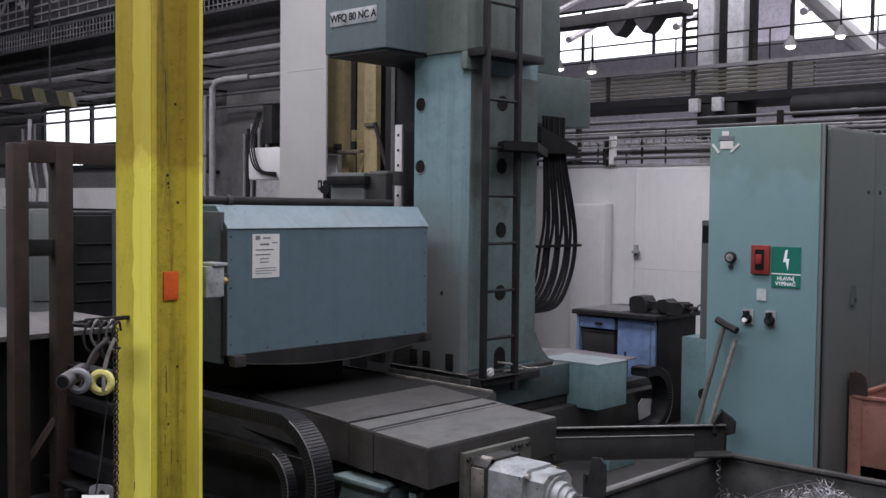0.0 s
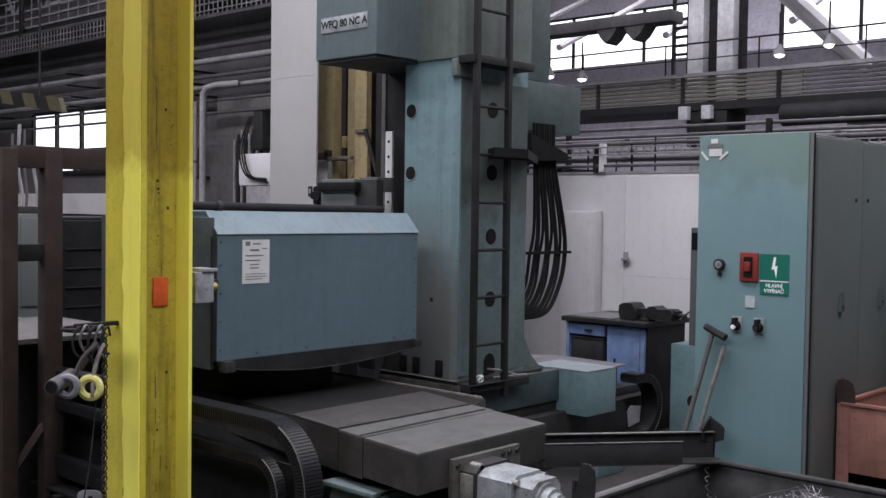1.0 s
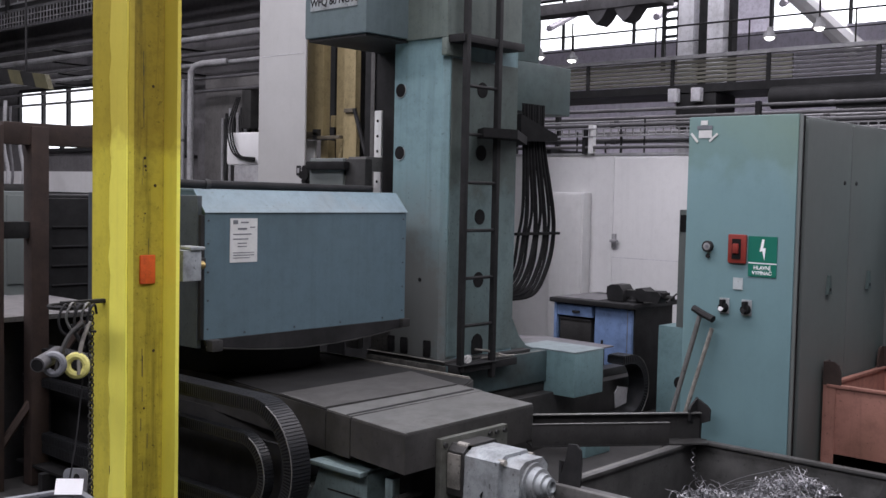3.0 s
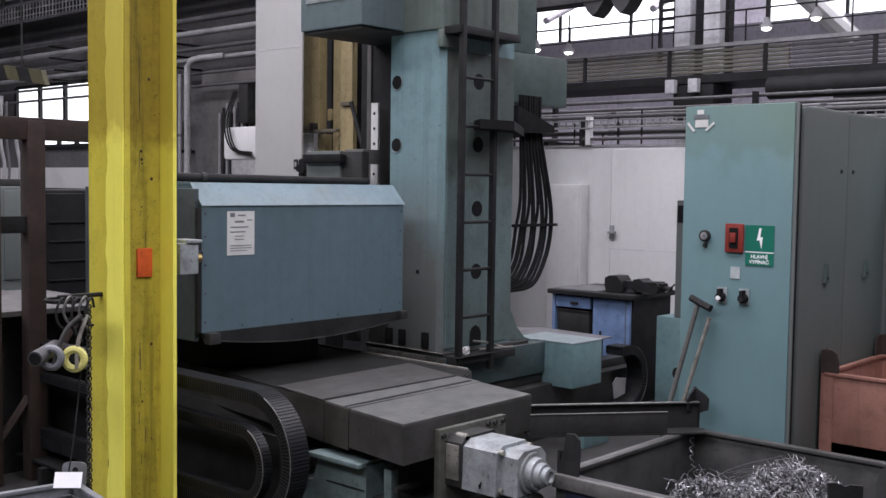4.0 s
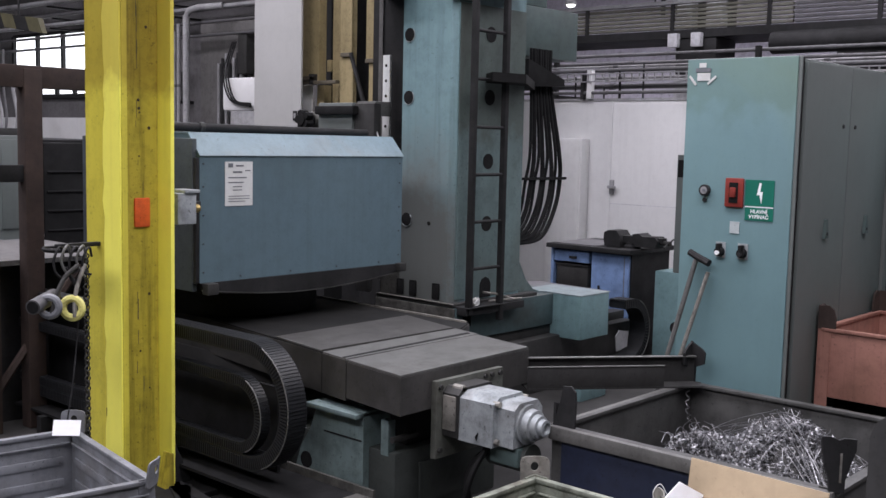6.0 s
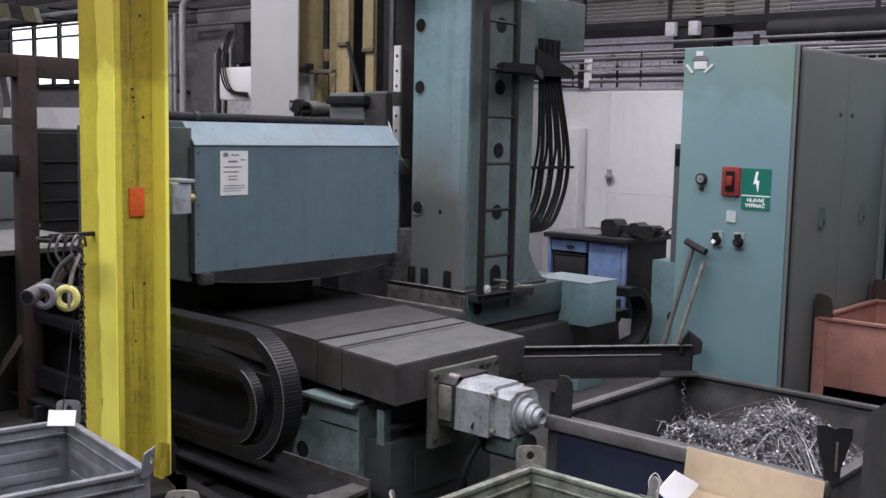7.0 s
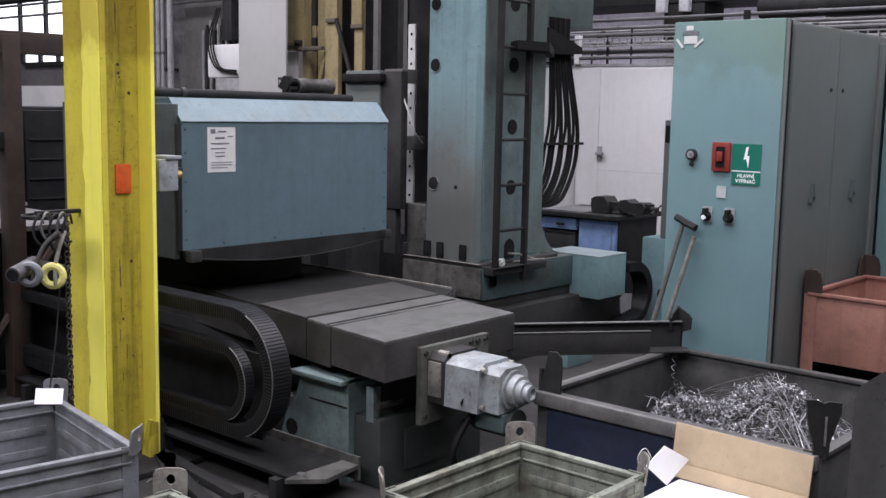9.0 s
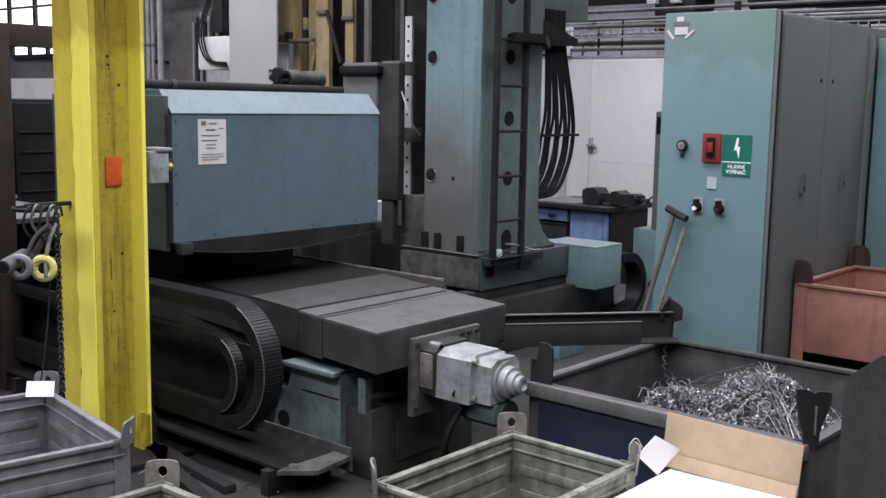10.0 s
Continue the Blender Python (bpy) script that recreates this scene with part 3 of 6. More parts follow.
for x, z, r, m_ in ((9.3, 4.13, 0.045, M_PIPED), (9.3, 3.93, 0.045, M_PIPE), (9.4, 3.72, 0.03, M_PIPED), (9.35, 3.55, 0.035, M_PIPE), (9.2, 3.32, 0.022, M_PIPED), (9.3, 3.15, 0.022, M_PIPED)):
    p = thing("overhead_pipe", "pale lagged pipe on the dark bay wall", "pipe", (x, 9.5, z), group="pipes on the bay wall")
    part("pipe_run", cyl(B(), (x, 9.6, z), (x, 29.5, z), r, 12), m_, p)
    for k in range(5 if z > 3.5 else 0):
        part("wall_bracket", box(B(), x, 10.0, 10.6 + 3.5 * k, 10.64 + 3.5 * k, z - r - 0.03, z - r), M_DARK, p)
tray = thing("cable_tray", "dark roof-hung cable ladder tray under the roof", "cable tray", (9, 9.6, 4.6))
for z in (4.45, 4.75):
    part("side_rail", box(B(), 8.9, 8.94, 9.6, 29.5, z, z + 0.04), M_PIPED, tray)
rg = B()
for k in range(180):
    box(rg, 8.9, 8.915, 9.7 + 0.11 * k, 9.713 + 0.11 * k, 4.45, 4.75)
for z in (4.55, 4.65):
    box(rg, 8.9, 8.912, 9.6, 29.5, z, z + 0.012)
tagged(part("tray_ladder", rg, M_PIPE, tray), kind="stuff")
for k in range(5):
    part("hanger", box(B(), 8.9, 8.95, 10.5 + 4 * k, 10.58 + 4 * k, 4.75, ROOF), M_DARK, tray)
gr = thing("walkway_mesh", "dark mesh-sided crane walkway high in the bay", "walkway", (9.0, 9.6, 4.9))
for z in (4.9, 5.05, 5.2, 5.42):
    part("mesh_rail", box(B(), 8.98, 9.0, 9.6, 29.5, z, z + 0.03), M_PIPE, gr)
for k in range(60):
    y = 9.7 + 0.33 * k
    part("mesh_bar", box(B(), 8.985, 8.997, y, y + 0.016, 4.9, 5.42), M_PIPE, gr)
part("walkway_floor", box(B(), 9.0, 9.96, 9.6, 29.5, 4.84, 4.9), M_DARK, gr)
# Pale plates stand in for lit spots along the walkway.
for k in range(12):
    part("lit_plate", box(B(), 8.96, 8.98, 10.4 + 1.7 * k, 10.75 + 1.7 * k, 5.1 + 0.1 * (k % 3), 5.16 + 0.1 * (k % 3)), M_PIPE, gr)
truss = thing("roof_truss", "dark steel lattice girder along the bay", "truss", (9.2, 9.5, 5.2))
for z in (5.2, 6.0, 7.0):
    part("chord", box(B(), 9.3, 9.45, 9.5, 29.8, z, z + 0.14), M_PIPED, truss)
for k in range(18):
    y = 9.8 + 1.1 * k
    part("diagonal", tube(B(), [(9.38, y, 5.25), (9.38, y + 0.55, 6.0)], 0.035, 6), M_PIPE, truss)
    part("diagonal", tube(B(), [(9.38, y + 0.55, 6.0), (9.38, y + 1.1, 5.25)], 0.035, 6), M_PIPE, truss)
vp = thing("vertical_pipe", "pale vertical pipe with a bend at the top", "pipe", (9.0, 13.05, FLOOR))
part("pipe_run", tube(B(), [(9.0, 13.05, FLOOR), (9.0, 13.05, 3.4), (9.02, 12.99, 3.48), (9.1, 12.9, 3.52), (9.3, 12.6, 3.55)], 0.048, 12), M_CONC, vp)
for y, r, top in ((13.24, 0.026, 3.3), (13.35, 0.034, 3.2), (13.47, 0.026, 3.4)):
    q = thing("vertical_pipe", "thin pale vertical pipe beside the bent one", "pipe", (9.0, y, FLOOR), group="vertical pipes")
    part("pipe_run", cyl(B(), (9.0, y, FLOOR), (9.0, y, top), r, 10), M_PIPE, q)
    for z in (1.2, 2.4):
        part("pipe_clip", cyl(B(), (9.0, y, z), (9.0, y, z + 0.04), r * 1.25, 10), M_PIPED, q)
cw = thing("conduit_panel", "dark wall panel covered with vertical conduits", "panel", (9.5, 12, FLOOR))
part("panel_board", box(B(), 9.5, 9.95, 10.6, 13.4, FLOOR, 3.4), M_COND, cw)
for k in range(9):
    y = 12.2 + 0.09 * k
    part("conduit", cyl(B(), (9.47, y, FLOOR), (9.47, y, 2.9 - 0.07 * (k % 3)), 0.022, 8), M_DARK if k % 2 else M_PIPE, cw)
part("dark_box", box(B(), 9.3, 9.5, 12.05, 12.26, 2.58, 3.16, 0.03), M_IRON, cw)
tank = thing("white_tank", "small white plastic tank with black hoses", "tank", (8.9, 11.7, FLOOR))
part("stand", box(B(), 8.80, 9.2, 11.15, 11.74, FLOOR, 2.05), M_CONC, tank)
part("tank_body", box(B(), 8.8, 9.15, 11.20, 11.93, 2.05, 2.49, 0.05), M_WALL, tank)
for k in range(3):
    part("hose", tube(B(), curve_pts([(9.1, 12.1 - 0.04 * k, 3.0), (8.76, 11.84 - 0.05 * k, 2.55), (8.76, 11.70 - 0.05 * k, 2.2), (8.76, 11.25, 2.10 + 0.02 * k)], 8), 0.011, 8), M_BLACK, tank)

# tall pale panel and the mustard steelwork behind the machine
pan = thing("tall_panel_cabinet", "tall plain pale grey sheet-metal housing", "cabinet", (7.3, 8.75, FLOOR))
part("housing", box(B(), 7.13, 7.155, 8.345, 9.1, FLOOR, 5.2, 0.008), mat("pale_grey_enamel", (0.37, 0.37, 0.365), 0.5, grunge=0.05, runs=0.03, var=0.03, scale=1.5, dirt=(0.42, 0.42, 0.42), amount=0.3), pan)
part("seam", box(B(), 7.127, 7.131, 8.40, 9.09, 3.13, 3.134), M_CONCL, pan)
part("name_plate", box(B(), 7.118, 7.13, 8.395, 8.455, 1.885, 1.985, 0.002), M_DARK, pan)
part("plate_face", box(B(), 7.115, 7.1178, 8.41, 8.44, 1.91, 1.96), M_PIPE, pan)
ms = thing("mustard_steelwork", "mustard-painted upright steel channels with brackets", "steel frame", (7.5, 7.8, FLOOR))
def channel(b, x, y0, y1, z0, z1, depth=0.1, t=0.02):
    """A steel channel with its open side away from the hall."""
    return prism(b, [(x, y0), (x, y1), (x + depth, y1), (x + depth, y1 - t), (x + t, y1 - t), (x + t, y0 + t), (x + depth, y0 + t), (x + depth, y0)], "z", z0, z1)


part("upright", channel(B(), 7.40, 8.38, 8.52, 2.30, 5.4), M_MUSTARD, ms)
part("upright", channel(B(), 7.44, 8.53, 8.74, 2.30, 5.4), M_MUSTARD, ms)
part("upright", channel(B(), 7.46, 8.36, 8.47, 1.5, 2.26), M_MUSTARD, ms)
part("upright", channel(B(), 7.52, 8.08, 8.30, 1.5, 5.4), M_MUSTARD, ms)
part("upright", channel(B(), 7.40, 7.87, 8.06, 1.5, 5.4, 0.05), M_MUSTARD, ms)
part("upright", channel(B(), 7.40, 7.53, 7.64, 1.5, 5.4, 0.04), M_MUSTARD, ms)
part("upright", channel(B(), 7.42, 7.34, 7.40, 1.5, 5.4, 0.04), M_COND, ms, "sooty grey box post")
part("doubler", box(B(), 7.375, 7.398, 7.865, 8.02, 2.57, 5.4, 0.004), M_MUSTARD, ms)
part("doubler_edge", box(B(), 7.372, 7.398, 7.86, 8.03, 2.53, 2.57, 0.004), M_BRACK, ms)
part("doubler", box(B(), 7.375, 7.398, 7.52, 7.66, 2.50, 5.4, 0.004), M_MUSTARD, ms)
part("doubler_edge", box(B(), 7.372, 7.398, 7.51, 7.67, 2.46, 2.50, 0.004), M_BRACK, ms)
# Black sheet added behind the uprights so their gaps read as shade.
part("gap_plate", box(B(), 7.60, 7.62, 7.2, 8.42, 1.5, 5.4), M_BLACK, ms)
part("spacer", box(B(), 7.50, 7.60, 8.31, 8.37, 2.40, 2.52, 0.006), M_MUSTARD, ms)
part("bracket", box(B(), 7.34, 7.398, 8.06, 8.74, 2.265, 2.30, 0.006), M_BRACK, ms)
part("bracket", box(B(), 7.33, 7.36, 8.40, 8.72, 2.30, 2.345, 0.006), M_BRACK, ms)
part("bracket", box(B(), 7.33, 7.40, 8.40, 8.46, 2.26, 2.37, 0.006), M_IRON, ms)
part("brace", tube(B(), [(7.36, 7.86, 2.56), (7.36, 7.66, 2.05)], 0.022, 8), M_DARK, ms)
part("brace", tube(B(), [(7.44, 8.08, 2.25), (7.46, 8.22, 1.9)], 0.028, 8), M_MUSTARD, ms)
# Dark block and backing added to keep the space behind in shade.
part("base_block", box(B(), 7.36, 8.0, 7.2, 8.70, FLOOR, 1.5, 0.01), M_DARK, ms)
part("backing", box(B(), 8.2, 8.4, 7.0, 9.3, FLOOR, 5.3), M_DARK, ms)
part("lower_plate", box(B(), 7.42, 7.45, 8.52, 8.74, 1.5, 2.26, 0.005), M_WALL, ms, "white plate")

# ---- machine bed and table hood ----
bed = thing("machine_bed", "oily grey steel machine bed on teal pedestals", "machine bed", (3.8, 4.2, FLOOR))
ZB = 0.68


def bed_left(y):
    return 3.346 + 0.145 * (y - 3.222)


def bed_right(y):
    return 4.313 + 0.175 * (y - 3.25)


def bed_plate(b, y0, y1, z0, z1, inset=0.0, skew=0.022):
    """A plate of the bed between two cross seams."""
    l0, l1, r0, r1 = bed_left(y0) + inset, bed_left(y1) + inset, bed_right(y0) - inset, bed_right(y1) - inset
    return prism(b, [(l0, y0 + inset), (r0, y0 + skew + inset), (r1, y1 + skew - inset), (l1, y1 - inset)], "z", z0, z1)


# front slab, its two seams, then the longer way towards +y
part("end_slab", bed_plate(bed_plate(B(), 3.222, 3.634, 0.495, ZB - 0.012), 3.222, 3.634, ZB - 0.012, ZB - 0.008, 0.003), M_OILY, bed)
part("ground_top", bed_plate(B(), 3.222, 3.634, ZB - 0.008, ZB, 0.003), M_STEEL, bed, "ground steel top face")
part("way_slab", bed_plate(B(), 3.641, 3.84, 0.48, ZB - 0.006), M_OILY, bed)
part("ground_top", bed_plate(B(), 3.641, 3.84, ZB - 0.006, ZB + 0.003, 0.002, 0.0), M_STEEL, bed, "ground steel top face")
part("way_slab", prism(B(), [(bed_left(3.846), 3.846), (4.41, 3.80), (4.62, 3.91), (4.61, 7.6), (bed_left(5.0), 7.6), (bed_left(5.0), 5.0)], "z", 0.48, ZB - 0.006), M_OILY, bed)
# Near-black colour holds both the oil and the hood's contact shadow.
part("oiled_way", prism(B(), [(bed_left(3.848) + 0.003, 3.849), (4.408, 3.804), (4.617, 3.914), (4.607, 7.6), (bed_left(5.0) + 0.003, 7.6), (bed_left(5.0) + 0.003, 5.0)], "z", ZB - 0.006, ZB), M_WAYCOVER, bed, "oil-wetted way face, darkened further for the hood's shadow")
# Cover plate; its paler tone also stands for the lit front zone.
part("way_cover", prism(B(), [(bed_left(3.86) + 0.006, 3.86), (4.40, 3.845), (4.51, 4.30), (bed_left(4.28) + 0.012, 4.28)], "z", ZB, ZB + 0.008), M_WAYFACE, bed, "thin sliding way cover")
part("cover_edge", tube(B(), [(bed_left(4.28) + 0.012, 4.283, ZB + 0.006), (bed_left(3.86) + 0.008, 3.858, ZB + 0.006)], 0.0035, 6), M_STEEL, bed, "worn bright edge")
part("slot", prism(B(), [(bed_left(3.66) + 0.004, 3.66), (bed_right(3.66) - 0.03, 3.68), (bed_right(3.69) - 0.03, 3.705), (bed_left(3.675) + 0.004, 3.675)], "z", ZB + 0.003, ZB + 0.006), M_DARK, bed)
part("guide_strip", prism(B(), [(4.602, 3.93), (4.618, 3.93), (4.618, 7.5), (4.602, 7.5)], "z", ZB, ZB + 0.010), M_LUG, bed, "bright worn guide strip")
part("pedestal", prism(B(), [(3.53, 0.44), (3.53, FLOOR), (4.02, FLOOR), (4.02, 0.06), (3.97, 0.20), (3.90, 0.30), (3.85, 0.44)], "x", 3.42, 3.75), M_PED, bed)
part("pedestal_cap", box(B(), 3.37, 3.8, 3.53, 3.89, 0.415, 0.438, 0.005), M_PED, bed)
part("lower_base", box(B(), 3.46, 4.2, 3.36, 7.4, FLOOR, 0.27, 0.012), M_UNDER, bed)
part("base_panel", box(B(), 3.62, 4.05, 3.345, 3.36, 0.0, 0.2, 0.004), M_UNDER, bed)
part("upper_base", box(B(), 3.6, 4.25, 3.42, 7.4, 0.27, 0.495, 0.01), M_IRON, bed)
# Black sheet added so the inside of the chain loops looks shaded.
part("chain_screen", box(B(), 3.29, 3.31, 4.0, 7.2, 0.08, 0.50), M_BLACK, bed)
part("teal_block", box(B(), 3.455, 3.505, 3.40, 3.45, 0.25, 0.42, 0.006), M_PED, bed)
part("cylinder_rod", cyl(B(), (3.44, 3.36, 0.34), (3.6, 3.36, 0.34), 0.016, 10), M_IRON, bed)
part("pedestal_hole", cyl(B(), (3.416, 3.93, 0.13), (3.424, 3.93, 0.13), 0.042, 18), M_BLACK, bed)
part("pedestal_seam", box(B(), 3.415, 3.421, 3.54, 3.80, 0.30, 0.306), M_DARK, bed)

hood = thing("table_hood", "slate-blue sheet-metal hood over the bed, chamfered top coloured lighter as lit", "machine hood", (4.0, 5.0, ZB))
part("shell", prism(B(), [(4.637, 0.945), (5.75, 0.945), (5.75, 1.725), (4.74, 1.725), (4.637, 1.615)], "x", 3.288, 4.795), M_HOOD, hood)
# Chamfer and top sheet take a lighter blue for the overhead light.
part("chamfer", prism(B(), [(4.630, 1.612), (4.634, 1.620), (4.735, 1.732), (4.76, 1.732), (4.76, 1.727), (4.739, 1.7255), (4.637, 1.614)], "x", 3.283, 4.80), M_HOODTOP, hood, "chamfered top strip, blue lightened for light from above")
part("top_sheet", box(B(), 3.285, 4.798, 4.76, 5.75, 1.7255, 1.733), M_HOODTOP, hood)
part("end_frame", box(B(), 3.255, 3.287, 4.66, 5.75, 0.90, 1.70, 0.006), M_ENDP, hood)
part("end_frame_edge", box(B(), 3.262, 3.286, 4.636, 4.66, 0.945, 1.60, 0.004), M_DARK, hood)
part("skirt", prism(B(), [(3.29, 0.944), (4.795, 0.944), (4.79, 0.90), (4.5, 0.868), (4.2, 0.85), (3.9, 0.85), (3.6, 0.872), (3.3, 0.91)], "y", 4.625, 4.65), M_DARK, hood, "dark curved skirt plate")
# Pale tube stands for the light along the skirt's lower edge.
part("skirt_rim", tube(B(), curve_pts([(3.3, 4.632, 0.908), (3.6, 4.632, 0.87), (3.9, 4.632, 0.848), (4.2, 4.632, 0.848), (4.5, 4.632, 0.866), (4.79, 4.632, 0.898)], 6), 0.006, 6), M_STEEL, hood)
part("turntable", lathe(B(), (4.06, 5.35, 0.681), (0, 0, 1), [(0, 0.50), (0.13, 0.50), (0.15, 0.62), (0.25, 0.62)], 40), M_DARK, hood)
part("corner_foot", box(B(), 3.30, 3.37, 4.58, 4.635, 0.885, 0.945, 0.006), M_IRON, hood)
part("corner_foot", box(B(), 4.74, 4.80, 4.59, 4.635, 0.90, 0.95, 0.006), M_IRON, hood)
for x in (3.31, 4.77):
    for z in (1.0, 1.15, 1.3, 1.45, 1.57):
        part("screw", lathe(B(), (x, 4.637, z), (0, -1, 0), [(0, 0.0055), (0.004, 0.005)], 8), M_ENDP, hood)
for k in range(4):
    part("screw", lathe(B(), (3.55 + 0.35 * k, 4.637, 0.965), (0, -1, 0), [(0, 0.0055), (0.004, 0.005)], 8), M_ENDP, hood)
lab = part("data_sheet", box(B(), 3.447, 3.628, 4.634, 4.6365, 1.345, 1.581), M_PAPER, hood, "printed white data sheet")
for k, (a, w, z, h) in enumerate(((0.02, 0.03, 0.205, 0.022), (0.07, 0.05, 0.21, 0.008), (0.05, 0.06, 0.175, 0.01), (0.13, 0.035, 0.185, 0.006), (0.02, 0.12, 0.148, 0.006), (0.02, 0.1, 0.122, 0.006), (0.05, 0.06, 0.10, 0.005), (0.05, 0.06, 0.082, 0.005), (0.02, 0.14, 0.05, 0.004), (0.02, 0.14, 0.036, 0.004), (0.02, 0.11, 0.022, 0.004))):
    part("print_bar", box(B(), 3.447 + a, 3.447 + a + w, 4.6325, 4.634, 1.345 + z, 1.345 + z + h), M_INK, lab, smooth=False)
jb = part("junction_box", box(B(), 3.035, 3.145, 4.46, 4.58, 1.275, 1.43, 0.008), M_SILVER, hood, "white junction box on the hood's end")
part("lid", box(B(), 3.07, 3.16, 4.45, 4.59, 1.43, 1.447, 0.005), M_SILVER, jb)
part("gland", cyl(B(), (3.145, 4.5, 1.35), (3.185, 4.51, 1.35), 0.022, 12), mat("brass", (0.4, 0.3, 0.12), 0.35, metal=0.8), jb)
part("box_arm", box(B(), 3.07, 3.256, 4.58, 4.70, 1.33, 1.38, 0.004), M_IRON, jb)
rod = thing("round_bar", "long dark round steel bar lying on the hood", "steel bar", (4.0, 4.95, 1.735))
part("bar", cyl(B(), (2.9, 4.95, 1.763), (4.78, 4.95, 1.752), 0.024, 14), M_DARK, rod)
part("clamp", cyl(B(), (3.5, 4.95, 1.759), (3.53, 4.95, 1.759), 0.031, 14), M_IRON, rod)
kn = thing("cylinder_unit", "small steel cylinder with a black star knob", "cylinder", (5.6, 6.5, FLOOR))
KX, KZ = 5.55, 1.858
part("barrel", lathe(B(), (KX + 0.12, 6.5, KZ), (1, 0, 0), [(0, 0.058), (0.02, 0.066), (0.10, 0.066), (0.11, 0.06), (0.30, 0.06), (0.31, 0.068), (0.36, 0.068)], 20), M_FOOT, kn)
kb = B()
for k in range(5):
    a = 2 * math.pi * k / 5
    cyl(kb, (KX + 0.01, 6.5 + 0.05 * math.cos(a), KZ + 0.05 * math.sin(a)), (KX + 0.08, 6.5 + 0.05 * math.cos(a), KZ + 0.05 * math.sin(a)), 0.03, 8)
cyl(kb, (KX, 6.5, KZ), (KX + 0.12, 6.5, KZ), 0.045, 12)
part("star_knob", kb, M_BLACK, kn)
part("stand", box(B(), KX + 0.2, KX + 0.4, 6.42, 6.58, FLOOR, KZ - 0.05, 0.01), M_DARK, kn)


def energy_chain(name, label, x0, x1, yc, zc, ro, ri, ylen, links):
    """A cable chain: a half turn towards -y with two straight runs towards +y, link by link."""
    ch = thing(name, label, "cable chain", (x0, yc, zc - ro), group="cable chains")
    step = math.pi * ro / links
    n_run = int(ylen / step)
    me = bpy.data.meshes.new("link")
    w, t, q = (x1 - x0) / 2, (ro - ri) / 2, step * 0.4
    lb = box(box(B(), -w, w, -q, q, -t, t), -w - 0.003, w + 0.003, -q * 0.5, q * 0.5, -t * 0.7, t * 0.7)
    me.from_pydata(lb["v"], [], lb["f"])
    me.materials.append(M_CHAIN)
    xm, rm = (x0 + x1) / 2, (ro + ri) / 2
    spots = [pose(xm, yc + rm * math.cos(a), zc + rm * math.sin(a), math.degrees(a) - 90) for a in (math.pi / 2 + math.pi * (k + 0.5) / links for k in range(links))]
    for k in range(n_run):
        spots += [pose(xm, yc + (k + 0.5) * step, zc + s * rm) for s in (1, -1)]
    for m in spots:
        ob = new("link", me)
        ob.parent, ob.matrix_parent_inverse, ob.matrix_basis = ch, ch.matrix_basis.inverted(), m
    core = [(yc + ylen, zc + ri + 0.01), (yc, zc + ri + 0.01)] + [(yc + (ri + 0.01) * math.cos(math.pi / 2 + math.pi * k / 20), zc + (ri + 0.01) * math.sin(math.pi / 2 + math.pi * k / 20)) for k in range(21)] + [(yc + ylen, zc - ri - 0.01)]
    outer = [(yc + ylen, zc - ro + 0.008)] + [(yc + (ro - 0.008) * math.cos(math.pi / 2 + math.pi * k / 20), zc + (ro - 0.008) * math.sin(math.pi / 2 + math.pi * k / 20)) for k in range(20, -1, -1)] + [(yc + ylen, zc + ro - 0.008)]
    cb = B()
    poly = core + outer
    n = len(poly)
    h = len(core)
    v = [(x0 - 0.001, *p) for p in poly] + [(x1 + 0.001, *p) for p in poly]
    f = []
    for i in range(h - 1):
        j = n - 1 - i
        f += [(i, i + 1, j - 1, j), (n + j, n + j - 1, n + i + 1, n + i), (i + 1, i, n + i, n + i + 1), (j, j - 1, n + j - 1, n + j)]
    add(cb, v, f)
    # Black core sits just proud, darkening the sides as if in shade.
    part("core", cb, M_BLACK, ch, smooth=False)
    rim = B()
    pts = [(x0, yc + (ro - 0.003) * math.cos(math.pi / 2 + math.pi * k / 24), zc + (ro - 0.003) * math.sin(math.pi / 2 + math.pi * k / 24)) for k in range(3, 22)]
    tube(rim, pts, 0.0035, 6)
    part("worn_rim", rim, M_STEEL, ch, "shiny worn rim")
    return ch


energy_chain("cable_chain", "large dark cable chain looped beside the bed", 3.10, 3.21, 4.003, 0.447, 0.315, 0.246, 2.2, 56)
energy_chain("cable_chain", "smaller dark cable chain inside the larger loop", 3.10, 3.155, 4.078, 0.390, 0.192, 0.138, 2.2, 34)
tr = thing("chain_trough", "dark folded steel trough under the cable chains", "trough", (3.1, 4.5, FLOOR))
part("trough_floor", box(B(), 3.04, 3.36, 3.50, 6.2, 0.055, 0.07), M_BLACK, tr)
part("trough_side", box(B(), 3.361, 3.376, 3.40, 6.2, 0.0, 0.11), M_FOOT, tr)
part("trough_end", prism(B(), [(3.04, 3.50), (3.00, 3.49), (3.13, 3.365), (3.36, 3.40), (3.36, 3.50)], "z", 0.055, 0.075), M_FOOT, tr)
for y in (3.55, 4.6, 5.8):
    part("trough_leg", box(B(), 3.0, 3.38, y, y + 0.05, FLOOR, 0.055), M_DARK, tr)
part("bolt", lathe(B(), (3.075, 3.47, 0.075), (0, 0, 1), [(0, 0.02), (0.015, 0.02)], 6), M_CHROME, tr)
lp = thing("floor_rails", "dark steel rails and offcuts lying on the floor", "steel offcuts", (2.7, 4.2, FLOOR))
